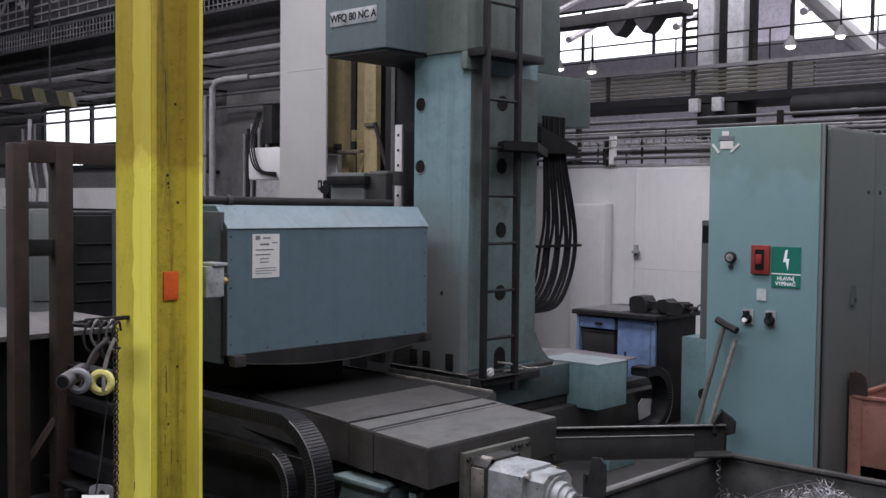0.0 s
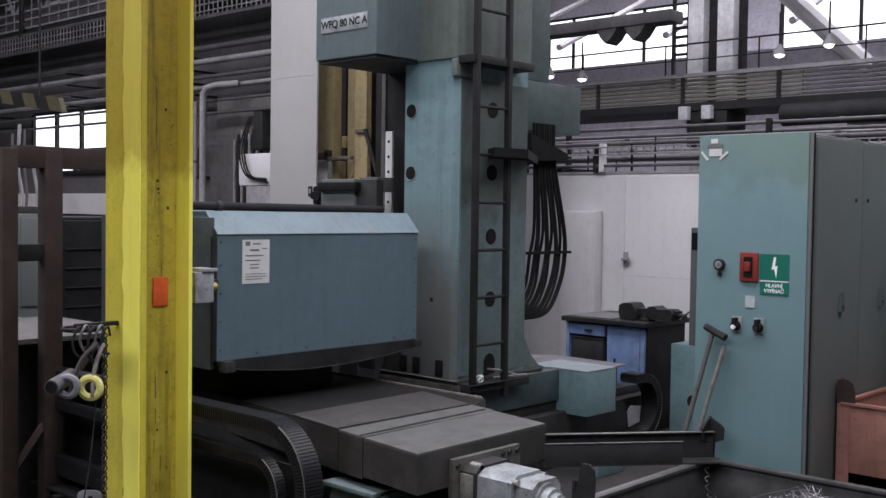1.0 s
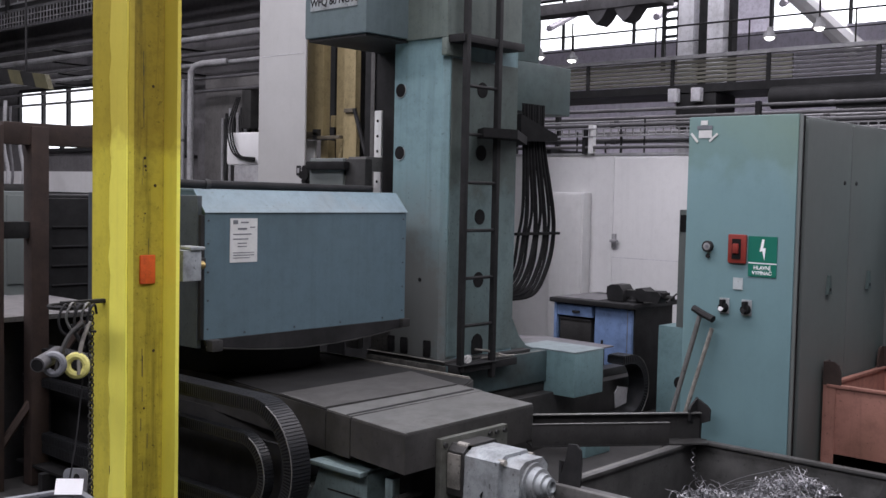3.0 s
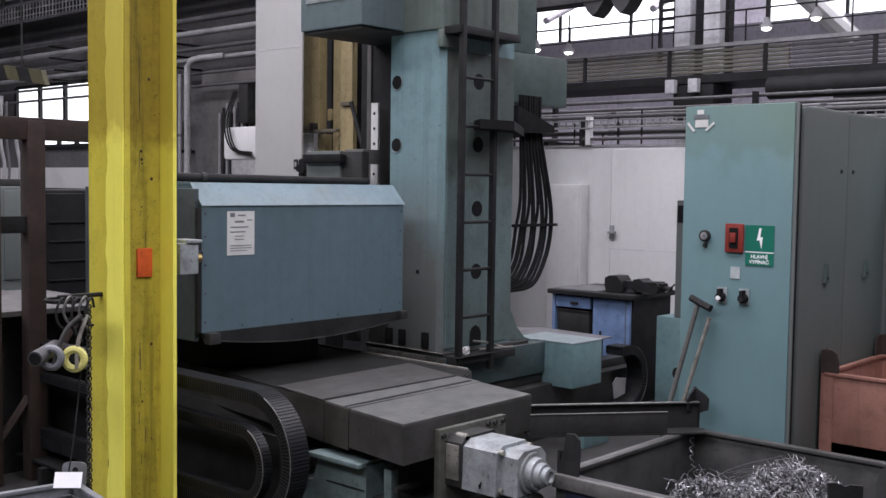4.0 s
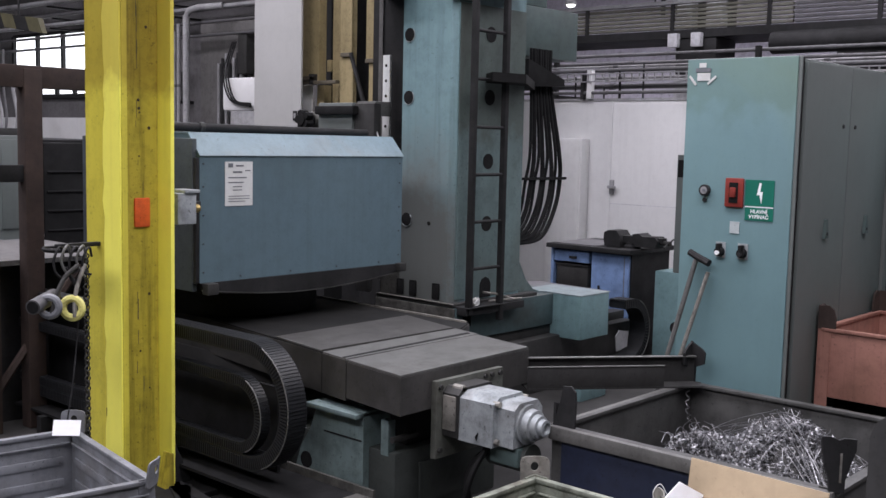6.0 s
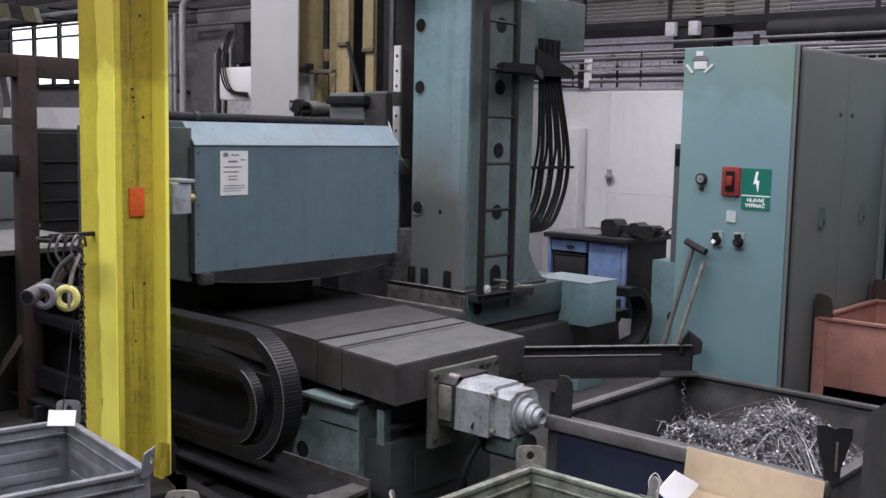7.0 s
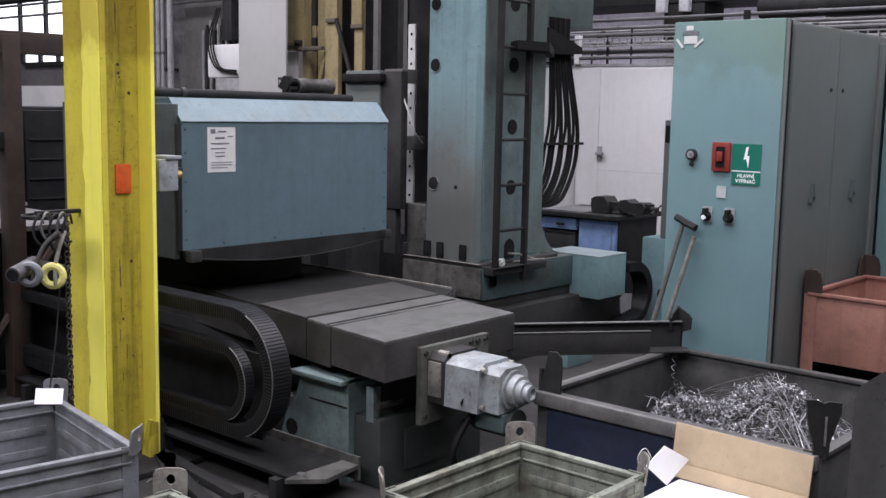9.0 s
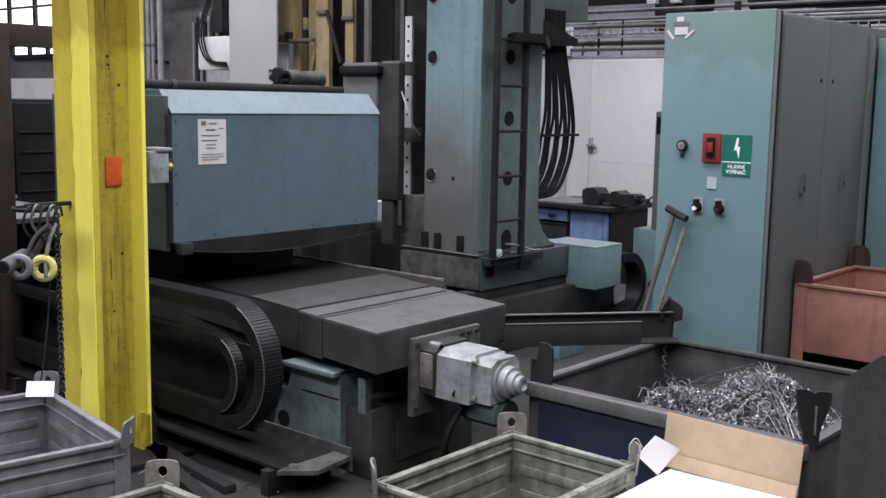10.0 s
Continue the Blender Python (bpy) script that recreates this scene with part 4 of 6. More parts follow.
for k in range(4):
    part("rail", box(B(), -0.03, 0.03, -0.55, 0.55, FLOOR, FLOOR + 0.04, 0.004, m=pose(2.72 + 0.09 * k, 3.95 + 0.1 * k, 0, 0, 0, -35 + 9 * k)), M_DARK, lp)

# feed motor on the bed's end
mo = thing("feed_motor", "silver-painted feed motor flanged to the bed's end", "motor", (3.75, 3.0, 0.3))
part("flange_plate", box(B(), 3.555, 4.04, 3.195, 3.228, 0.26, 0.625, 0.006), mat("worn_olive_plate", (0.12, 0.125, 0.11), 0.5, metal=0.2, var=0.2, dirt=GRIME, amount=0.6, dscale=8), mo)
for x, z in ((3.58, 0.595), (3.90, 0.60), (3.95, 0.60), (4.01, 0.60), (3.58, 0.30)):
    part("bolt", lathe(B(), (x, 3.195, z), (0, -1, 0), [(0, 0.013), (0.012, 0.013)], 6), M_IRON, mo)
part("adapter", prism(B(), [(3.60, 0.37), (3.84, 0.37), (3.86, 0.40), (3.86, 0.56), (3.83, 0.60), (3.63, 0.60), (3.60, 0.57)], "y", 3.10, 3.197), M_IRON, mo)
part("motor_body", prism(B(), [(3.605, 0.365), (3.80, 0.365), (3.845, 0.39), (3.85, 0.545), (3.815, 0.588), (3.66, 0.588), (3.61, 0.56)], "y", 2.905, 3.105), M_SILVER, mo)
part("brake_housing", prism(B(), [(3.635, 0.375), (3.80, 0.375), (3.84, 0.40), (3.845, 0.535), (3.81, 0.572), (3.68, 0.572), (3.64, 0.545)], "y", 2.81, 2.905), M_SILVER, mo)
part("end_bell", lathe(B(), (3.74, 2.81, 0.468), (0, -1, 0), [(0, 0.092), (0.012, 0.092), (0.014, 0.075), (0.045, 0.07), (0.047, 0.055), (0.075, 0.052), (0.078, 0.04), (0.10, 0.038), (0.102, 0.026), (0.104, 0.026), (0.09, 0.02), (0.085, 0.002)], 24), M_SILVER, mo)
part("lower_housing", cyl(B(), (3.74, 2.78, 0.315), (3.74, 3.0, 0.315), 0.066, 20), M_UNDER, mo)
part("cable_box", box(B(), 3.592, 3.604, 3.115, 3.19, 0.40, 0.56, 0.004), M_LUG, mo)
part("eye_bolt", cyl(B(), (3.64, 3.10, 0.595), (3.64, 3.16, 0.595), 0.016, 10), M_LUG, mo)
for x, z in ((3.635, 0.56), (3.835, 0.56), (3.63, 0.39), (3.83, 0.39)):
    part("tie_bolt", cyl(B(), (x, 2.885, z), (x, 2.92, z), 0.014, 10), M_LUG, mo)
part("arrow_mark", prism(B(), [(3.0, 0.40), (2.985, 0.42), (2.992, 0.385)], "x", 3.600, 3.606), M_BLACK, mo)
part("terminal_box", box(B(), 3.66, 3.80, 2.80, 2.96, 0.285, 0.37, 0.01), M_TEALG, mo)
for k in range(4):
    part("cable", tube(B(), curve_pts([(3.66 + 0.03 * k, 2.97, 0.36), (3.60 + 0.03 * k, 3.02 + 0.03 * k, 0.2), (3.63 + 0.03 * k, 3.1, FLOOR + 0.02)], 8), 0.015, 6), M_BLACK, mo)

# ---- travelling column ----
col = thing("travelling_column", "tall teal machine column with ladder, nameplate box and hanging cables", "machine column", (5.45, 4.9, 0.3))
CT = 4.6
col_mesh = prism(B(), [(5.105, 4.632), (5.140, 4.60), (5.84, 4.60), (5.84, 5.45), (5.40, 5.45), (5.40, 5.075), (5.115, 5.075), (5.105, 5.065)], "z", 0.63, CT)
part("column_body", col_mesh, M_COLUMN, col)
part("upper_sleeve", box(B(), 5.085, 5.86, 4.585, 5.09, 2.735, CT + 0.01, 0.01), M_SLEEVE, col)
part("sleeve_lip", box(B(), 5.083, 5.3, 4.583, 4.63, 2.62, 2.735, 0.008), M_SLEEVE, col)
part("inner_way", box(B(), 5.38, 5.43, 5.10, 5.64, 0.7, CT, 0.006), M_DARK, col)
part("way_strip", box(B(), 5.37, 5.379, 5.53, 5.57, 0.75, CT, 0.002), M_COND, col, "dull grey strip")
part("side_way", box(B(), 5.20, 5.40, 5.08, 5.13, 0.7, 2.73), M_DARK, col)
# Flat black discs stand in for the shade inside the front holes.
hl = B()
for z in (2.415, 2.0, 1.18):
    lathe(hl, (5.1045, 5.005, z), (-1, 0, 0), [(0.0, 0.045), (0.004, 0.045), (0.0045, 0.04)], 20)
part("face_hole", hl, M_BLACK, col)
# Pale half arcs drawn as light caught on the holes' lower edge.
hr = B()
for z in (2.415, 2.0, 1.18):
    tube(hr, [(5.101, 5.005 + 0.047 * math.cos(a), z + 0.047 * math.sin(a)) for a in (math.pi * (0.75 + k / 16) for k in range(17))], 0.003, 5)
part("hole_rim", hr, M_SILVER, col, "pale lower arc for light caught inside the hole")
# Side holes likewise, dark by colour only.
hl = B()
for z in (2.84, 2.426, 2.01, 1.584, 1.163, 0.742):
    lathe(hl, (5.455, 4.592, z), (0, -1, 0), [(0.0, 0.052), (0.004, 0.052), (0.0045, 0.045)], 20)
part("side_hole", hl, M_BLACK, col)
sc = part("scale_bar", box(B(), 5.30, 5.32, 5.385, 5.455, 1.0, 2.31, 0.004), M_PAPER, col, "pale perforated scale bar")
for k in range(12):
    part("bolt_hole", lathe(B(), (5.3, 5.42, 1.06 + 0.107 * k), (-1, 0, 0), [(0, 0.011), (0.002, 0.011)], 10), M_BLACK, sc)
# nameplate box on top, proud of the column
part("nameplate_box", box(B(), 4.70, 5.09, 4.93, 5.52, 2.745, CT - 0.1, 0.012), M_NAMEBOX, col)
part("nameplate_under", box(B(), 4.72, 5.42, 4.95, 5.5, 2.725, 2.744), M_IRON, col)
npl = part("nameplate", box(B(), 4.694, 4.70, 5.01, 5.46, 2.92, 3.02, 0.002), M_SILVER, col, "pale metal nameplate")
writing("lettering", "WFQ 80 NC A", 0.07, Matrix.Translation((4.693, 5.235, 2.97)) @ FACE_MX, M_BLACK, npl)
# base
part("base_block", box(B(), 5.095, 6.4, 4.53, 5.28, 0.40, 0.625, 0.01), M_BASEP, col)
part("base_front", box(B(), 5.08, 5.094, 4.54, 5.27, 0.41, 0.62, 0.004), M_FOOT, col)
part("inner_foot", box(B(), 5.3, 5.85, 5.29, 5.48, 0.40, 0.70, 0.01), M_DARK, col)
# Thin panel whose darker colour holds grime and this side's shade.
part("side_face", box(B(), 5.150, 5.835, 4.592, 4.599, 0.67, 2.61), M_COLSIDE, col, "grimy ladder-side face, toned darker for its shaded side")
part("foot_flange", box(B(), 5.09, 6.0, 4.55, 5.27, 0.625, 0.65, 0.006), M_IRON, col)
part("foot_body", box(B(), 5.112, 5.6, 5.07, 5.262, 0.64, 1.02, 0.012), M_FOOT, col)
part("foot_gusset", prism(B(), [(5.84, 0.63), (6.14, 0.63), (6.04, 0.66), (5.95, 0.74), (5.88, 0.86), (5.84, 0.90)], "y", 4.62, 5.0), M_COLSIDE, col)
# Black pads give the shaded inside of the bolt pockets.
pk = B()
for y in (4.72, 4.93, 5.05):
    box(pk, 5.096, 5.104, y - 0.03, y + 0.03, 0.66, 0.77, 0.01)
part("bolt_pocket", pk, M_BLACK, col)
part("worn_edge", tube(B(), [(5.086, 5.265, 0.648), (5.087, 4.95, 0.65), (5.086, 4.55, 0.648)], 0.0028, 6), M_LUG, col, "bare worn foot edge")
part("worn_edge", tube(B(), [(5.50, 4.533, 0.626), (6.10, 4.533, 0.626)], 0.002, 6), M_LUG, col, "bare worn foot edge")
cab_box = part("base_box", box(B(), 6.17, 6.535, 4.285, 4.57, 0.31, 0.6255, 0.006), M_TEAL, col, "teal box on the base")
# Same teal as the box, lightened for light falling on the lid.
part("box_lid", prism(B(), [(6.168, 4.283), (6.537, 4.283), (6.537, 4.80), (6.02, 4.80), (6.168, 4.60)], "z", 0.6265, 0.633), mat("teal_lid_lit_top", (0.25, 0.31, 0.325), 0.38, var=0.08, scale=3), cab_box)
# ladder
lad = part("ladder", box(B(), 5.12, 5.155, 4.44, 4.48, 0.59, 4.5, 0.004), M_DARK, col, "dark steel ladder")
part("rail", box(B(), 5.44, 5.475, 4.44, 4.48, 0.52, 4.5, 0.004), M_DARK, lad)
for k in range(13):
    part("rung", cyl(B(), (5.13, 4.46, 0.885 + 0.308 * k), (5.46, 4.46, 0.885 + 0.308 * k), 0.011, 8), M_DARK, lad)
for z in (0.58, 2.70):
    part("standoff", box(B(), 5.10, 5.72, 4.45, 4.60, z, z + 0.05, 0.004), M_DARK, lad)
# Pale rag at the ladder foot, built from small looped tubes.
rag = B()
for k in range(9):
    a = 0.9 * k
    torus_pts = [(5.25 + 0.022 * math.cos(a) + 0.016 * math.cos(q / 8 * 6.2832), 4.50 + 0.012 * math.sin(a), 0.655 + 0.010 * math.sin(2.3 * a) + 0.016 * math.sin(q / 8 * 6.2832)) for q in range(9)]
    tube(rag, torus_pts, 0.0055, 5)
part("coiled_wire", rag, M_PAPER, col, "small pale crumpled rag")
part("foot_plate", box(B(), 5.10, 5.50, 4.43, 4.59, 0.628, 0.634, 0.002), M_DARK, col)
part("loose_bar", tube(B(), [(5.33, 4.50, 0.715), (5.42, 4.47, 0.70), (5.6, 4.45, 0.65)], 0.008, 6), M_LUG, col)
part("loose_bar", tube(B(), [(5.42, 4.52, 0.645), (5.70, 4.46, 0.645)], 0.008, 6), M_LUG, col)
# Pockets and small hole are black shapes in place of shaded depth.
part("arch_pocket", prism(B(), [(5.40, 0.66), (5.51, 0.66), (5.51, 0.75), (5.49, 0.785), (5.455, 0.80), (5.42, 0.785), (5.40, 0.75)], "y", 4.585, 4.5915), M_BLACK, col)
part("drip_pocket", box(B(), 5.16, 5.22, 4.5245, 4.5295, 0.49, 0.57, 0.02), M_BLACK, col)
part("small_hole", lathe(B(), (5.1045, 4.80, 1.165), (-1, 0, 0), [(0.0, 0.014), (0.003, 0.013)], 10), M_BLACK, col)
# cable bracket, duct box and cables
part("cable_arm", prism(B(), [(5.26, 4.41), (5.55, 4.36), (6.28, 4.84), (6.28, 5.0), (5.84, 4.58), (5.4, 4.58)], "z", 2.105, 2.165), M_BLACK, col)
part("cable_comb", prism(B(), [(6.2, 2.33), (6.66, 2.2), (6.66, 2.15), (6.2, 2.13)], "y", 4.84, 5.0), M_BLACK, col)
part("duct_box", box(B(), 6.25, 7.04, 5.0, 5.6, 2.37, 2.75, 0.01), M_TEALG, col)
part("duct_riser", box(B(), 6.25, 6.62, 5.0, 5.6, 2.75, 4.5, 0.01), M_TEALG, col)
for k in range(8):
    u = k / 7
    w = 0.016 * math.sin(2.7 * k)
    x = 6.33 + 0.24 * u
    part("cable", tube(B(), curve_pts([(x, 4.92, 2.42), (x, 4.91, 2.15), (6.30 + 0.37 * u + w, 4.88 + w, 1.65), (6.25 + 0.44 * u + w, 4.88, 1.42), (6.20 + 0.43 * u - w, 4.88 - w, 1.20), (6.09 + 0.37 * u, 4.87, 1.08 - 0.08 * u), (5.97 + 0.23 * u, 4.88, 1.04 - 0.075 * u), (5.83, 4.9, 1.03 - 0.05 * u)], 8), 0.012 + 0.005 * (k % 2), 8), M_BLACK, col)
part("cable_clip", box(B(), 6.20, 6.74, 4.85, 4.91, 1.435, 1.455), M_BLACK, col)
# headstock parts beside the column
part("headstock_slab", box(B(), 5.02, 5.09, 5.25, 5.45, 0.98, 1.96, 0.01), M_IRON, col)
part("headstock_guide", box(B(), 5.03, 5.08, 5.30, 5.42, 0.652, 0.98, 0.008), M_IRON, col)
part("headstock_box", box(B(), 5.0, 5.05, 5.45, 5.80, 1.41, 1.965, 0.01), M_CABS, col)
part("headstock_bar", box(B(), 4.96, 5.02, 5.40, 5.80, 1.882, 1.942, 0.012), M_BLACK, col)
part("headstock_bracket", box(B(), 5.06, 5.3, 5.27, 5.40, 1.40, 1.50, 0.006), M_STEEL, col)
part("headstock_cap", box(B(), 5.04, 5.2, 5.26, 5.44, 1.875, 1.975, 0.006), M_STEEL, col)
part("headstock_wire", tube(B(), curve_pts([(5.05, 5.28, 1.82), (5.06, 5.22, 1.68), (5.1, 5.2, 1.55), (5.25, 5.25, 1.45)], 8), 0.006, 6), M_PAPER, col)

# White box and dark block added to show the bright sliver of background.
wc = thing("white_canister", "white box on a dark block, added as the bright sliver behind the machine", "canister", (6.32, 6.22, FLOOR))
part("block", box(B(), 6.22, 6.55, 6.10, 6.5, FLOOR, 0.64, 0.01), M_DARK, wc)
part("canister_body", box(B(), 6.28, 6.43, 6.12, 6.33, 0.641, 0.87, 0.02), M_WALL, wc)
part("cap", cyl(B(), (6.355, 6.22, 0.87), (6.355, 6.22, 0.895), 0.03, 14), M_DARK, wc)

# static way bed of the column
wb = thing("column_way_bed", "dark oily way bed under the travelling column", "machine bed", (6.2, 4.9, FLOOR))
part("bed_body", box(B(), 4.62, 7.3, 4.46, 5.55, FLOOR, 0.33, 0.012), M_IRON, wb)
for y in (4.55, 5.35):
    part("guide_way", box(B(), 4.62, 7.3, y, y + 0.12, 0.33, 0.395, 0.006), M_IRON, wb)
part("way_cover", prism(B(), [(6.55, 4.60), (7.16, 4.60), (7.20, 5.30), (7.05, 5.47), (6.55, 5.47)], "z", 0.545, 0.555), mat("dull_cover_sheet", (0.16, 0.155, 0.165), 0.5, metal=0.1, var=0.12, scale=3, dirt=(0.08, 0.08, 0.08), amount=0.5), wb, "pale grey telescopic sheet cover")
part("cover_support", box(B(), 7.02, 7.12, 4.66, 5.40, 0.33, 0.545), M_DARK, wb)
cc = energy_chain("cable_chain", "dark cable chain loop behind the base box", 0.0, 0.14, 0.0, 0.28, 0.26, 0.19, 0.12, 30)
part("end_plate", prism(B(), [(-0.02, 0.16), (0.13, 0.14), (0.15, 0.26), (0.10, 0.30), (-0.03, 0.28)], "x", 0.05, 0.056), M_PIPE, cc, "pale bent end plate")
cc.matrix_basis = pose(6.95, 4.3, 0.02, 0, 0, 90)

# ---- electrical cabinet ----
ec = thing("electrical_cabinet", "teal electrical cabinet with grey-green side doors and warning sign", "electrical cabinet", (5.6, 2.5, FLOOR))
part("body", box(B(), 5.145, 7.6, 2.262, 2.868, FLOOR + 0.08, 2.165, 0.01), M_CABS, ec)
part("plinth", box(B(), 5.16, 7.55, 2.29, 2.84, FLOOR, FLOOR + 0.08), M_DARK, ec)
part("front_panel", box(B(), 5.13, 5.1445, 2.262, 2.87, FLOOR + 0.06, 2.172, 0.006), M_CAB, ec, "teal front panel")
# Black strip drawn as the shade in the gap beside the front panel.
part("edge_gap", box(B(), 5.146, 5.18, 2.25, 2.262, FLOOR + 0.06, 2.165), M_BLACK, ec)
part("edge_trim", box(B(), 5.136, 5.146, 2.243, 2.262, FLOOR + 0.06, 2.17, 0.003), M_CABS, ec)
# Side doors' darker grey-green is partly their shade put into the colour.
for x0, x1 in ((5.20, 5.777), (5.785, 6.37)):
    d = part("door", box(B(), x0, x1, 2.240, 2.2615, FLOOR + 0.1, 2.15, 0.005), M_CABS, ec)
    hx = 5.51 if x0 < 5.5 else 6.07
    part("handle", prism(B(), [(hx - 0.006, 1.35), (hx + 0.006, 1.35), (hx + 0.024, 1.25), (hx - 0.024, 1.25)], "y", 2.222, 2.2395), M_TEALG, d)
    part("keyhole", lathe(B(), (hx, 2.222, 1.275), (0, -1, 0), [(0, 0.009), (0.003, 0.008)], 10), M_DARK, d)
    part("latch", lathe(B(), (x1 - 0.09 if x0 < 5.5 else x0 + 0.065, 2.2395, 1.838), (0, -1, 0), [(0, 0.012), (0.006, 0.01)], 10), M_DARK, d)
part("end_post", box(B(), 6.38, 6.45, 2.225, 2.26, FLOOR, 2.12, 0.006), M_CABS, ec)
# Another black strip, for the shaded gap behind the end post.
part("end_post_shadow_gap", box(B(), 6.45, 6.515, 2.245, 2.26, FLOOR, 2.12), M_BLACK, ec)
ga = part("gauge", lathe(B(), (5.13, 2.732, 1.488), (-1, 0, 0), [(0, 0.03), (0.02, 0.03), (0.022, 0.024)], 20), M_DARK, ec, "round black gauge")
part("dial", lathe(B(), (5.108, 2.732, 1.488), (-1, 0, 0), [(0, 0.020), (0.001, 0.020)], 16), M_PIPE, ga)
part("needle", box(B(), 5.104, 5.107, 2.722, 2.738, 1.482, 1.496), M_INK, ga)
part("plug", lathe(B(), (5.13, 2.732, 1.437), (-1, 0, 0), [(0, 0.012), (0.012, 0.011)], 10), M_DARK, ga)
sw = part("main_switch", box(B(), 5.115, 5.13, 2.513, 2.615, 1.408, 1.558, 0.006), M_RED, ec, "red main switch plate")
part("switch_recess", box(B(), 5.112, 5.1155, 2.541, 2.590, 1.43, 1.535), M_BLACK, sw)
part("toggle", box(B(), 5.10, 5.112, 2.55, 2.582, 1.46, 1.51, 0.003), M_RED, sw)
sg = part("warning_sign", box(B(), 5.126, 5.1295, 2.350, 2.506, 1.418, 1.553), M_GREEN, ec, "green enamel sign with a white flash")
part("sign_lower", box(B(), 5.126, 5.1295, 2.350, 2.503, 1.346, 1.412), M_GREEN, sg)
part("sign_line", box(B(), 5.1265, 5.1292, 2.350, 2.504, 1.412, 1.418), M_WHITE, sg)
part("flash", prism(B(), [(2.430, 1.538), (2.418, 1.538), (2.424, 1.492), (2.410, 1.494), (2.416, 1.432), (2.428, 1.478), (2.442, 1.474)], "x", 5.1245, 5.126), M_WHITE, sg, smooth=False)
writing("lettering", "HLAVNÍ", 0.026, Matrix.Translation((5.1255, 2.427, 1.391)) @ FACE_MX, M_WHITE, sg)
writing("lettering", "VYPÍNAČ", 0.026, Matrix.Translation((5.1255, 2.427, 1.364)) @ FACE_MX, M_WHITE, sg)
part("blank_tag", box(B(), 5.126, 5.1295, 2.53, 2.583, 1.272, 1.333), mat("pale_tag", (0.42, 0.47, 0.48), 0.5), ec)
for y, b_ in ((2.628, M_WHITE), (2.503, M_DARK)):
    k = part("rotary_switch", box(B(), 5.124, 5.1295, y - 0.028, y + 0.028, 1.14, 1.222, 0.002), M_SILVER, ec)
    part("knob", lathe(B(), (5.124, y, 1.172), (-1, 0, 0), [(0, 0.026), (0.03, 0.022), (0.032, 0.012)], 16), M_BLACK, k)
    part("pointer", box(B(), 5.085, 5.124, y - 0.01, y + 0.01, 1.165, 1.215, 0.004), M_BLACK, k)
    part("cap", lathe(B(), (5.092, y + 0.002, 1.168), (-1, 0, 0), [(0, 0.014), (0.008, 0.012)], 12), b_, k)
st = part("peeling_sticker", box(B(), 5.127, 5.1295, 2.735, 2.81, 2.06, 2.10), M_PAPER, ec, "torn white sticker remains")
part("sticker_band", box(B(), 5.126, 5.129, 2.732, 2.82, 2.105, 2.125), M_INK, st)
part("sticker_top", box(B(), 5.127, 5.1293, 2.76, 2.80, 2.128, 2.152), M_PAPER, st)
part("tape", box(B(), -0.0015, 0.0015, -0.03, 0.03, -0.006, 0.006, m=pose(5.128, 2.725, 2.062, -40)), M_PAPER, st)
part("tape", box(B(), -0.0015, 0.0015, -0.03, 0.03, -0.006, 0.006, m=pose(5.128, 2.835, 2.062, 50)), M_PAPER, st)
ec2 = thing("electrical_cabinet", "grey-green electrical cabinet standing behind the first", "electrical cabinet", (7.1, 1.95, FLOOR))
# Sides toned darker than the teal front, in part as shade.
part("body", box(B(), 6.535, 7.7, 1.70, 2.235, FLOOR + 0.06, 2.1, 0.01), M_CABS, ec2)
part("front_panel", box(B(), 6.52, 6.534, 1.70, 2.236, FLOOR + 0.05, 2.105, 0.005), M_CAB, ec2, "teal front panel")
part("plinth", box(B(), 6.55, 7.68, 1.72, 2.21, FLOOR, FLOOR + 0.06), M_DARK, ec2)
for x0, x1 in ((6.57, 7.12), (7.13, 7.68)):
    d = part("door", box(B(), x0, x1, 1.685, 1.6995, FLOOR + 0.1, 2.07, 0.004), M_CABS, ec2)
    part("handle", box(B(), x1 - 0.08, x1 - 0.06, 1.672, 1.6845, 1.15, 1.3, 0.003), M_TEALG, d)
scb = thing("small_cabinet", "small teal cabinet beside the electrical cabinet", "cabinet", (7.8, 4.2, FLOOR))
part("body", box(B(), 7.6, 8.0, 4.05, 4.46, FLOOR, 0.70, 0.01), M_TEAL, scb)
part("cable_hole", lathe(B(), (7.6, 4.25, 0.25), (-1, 0, 0), [(0, 0.052), (0.003, 0.052)], 14), M_BLACK, scb)
cd = thing("cable_duct", "narrow grey-teal vertical cable duct", "cable duct", (7.7, 4.2, 0.694))
part("duct_body", box(B(), 7.6, 7.8, 4.07, 4.30, 0.70, 1.645, 0.006), M_CABS, cd)
part("duct_mouth", box(B(), 7.594, 7.6, 4.207, 4.288, 1.468, 1.604), M_BLACK, cd)

# hooked bar tool leaning on the cabinet
tl = thing("chip_hooks", "two long steel chip hooks leaning on the cabinet", "hand tool", (4.95, 2.8, 0.3))
part("handle", tube(B(), [(4.95, 2.90, 0.30), (5.09, 2.745, 1.13)], 0.014, 8), M_STEEL, tl)
part("handle", tube(B(), [(5.0, 2.86, 0.30), (5.09, 2.675, 1.06)], 0.012, 8), M_LUG, tl)
part("grip", tube(B(), [(5.10, 2.79, 1.155), (5.08, 2.72, 1.13), (5.07, 2.66, 1.11)], 0.02, 8), M_DARK, tl)
part("foot_rest", box(B(), 4.93, 5.02, 2.84, 2.92, FLOOR, 0.31, 0.01), M_DARK, tl)

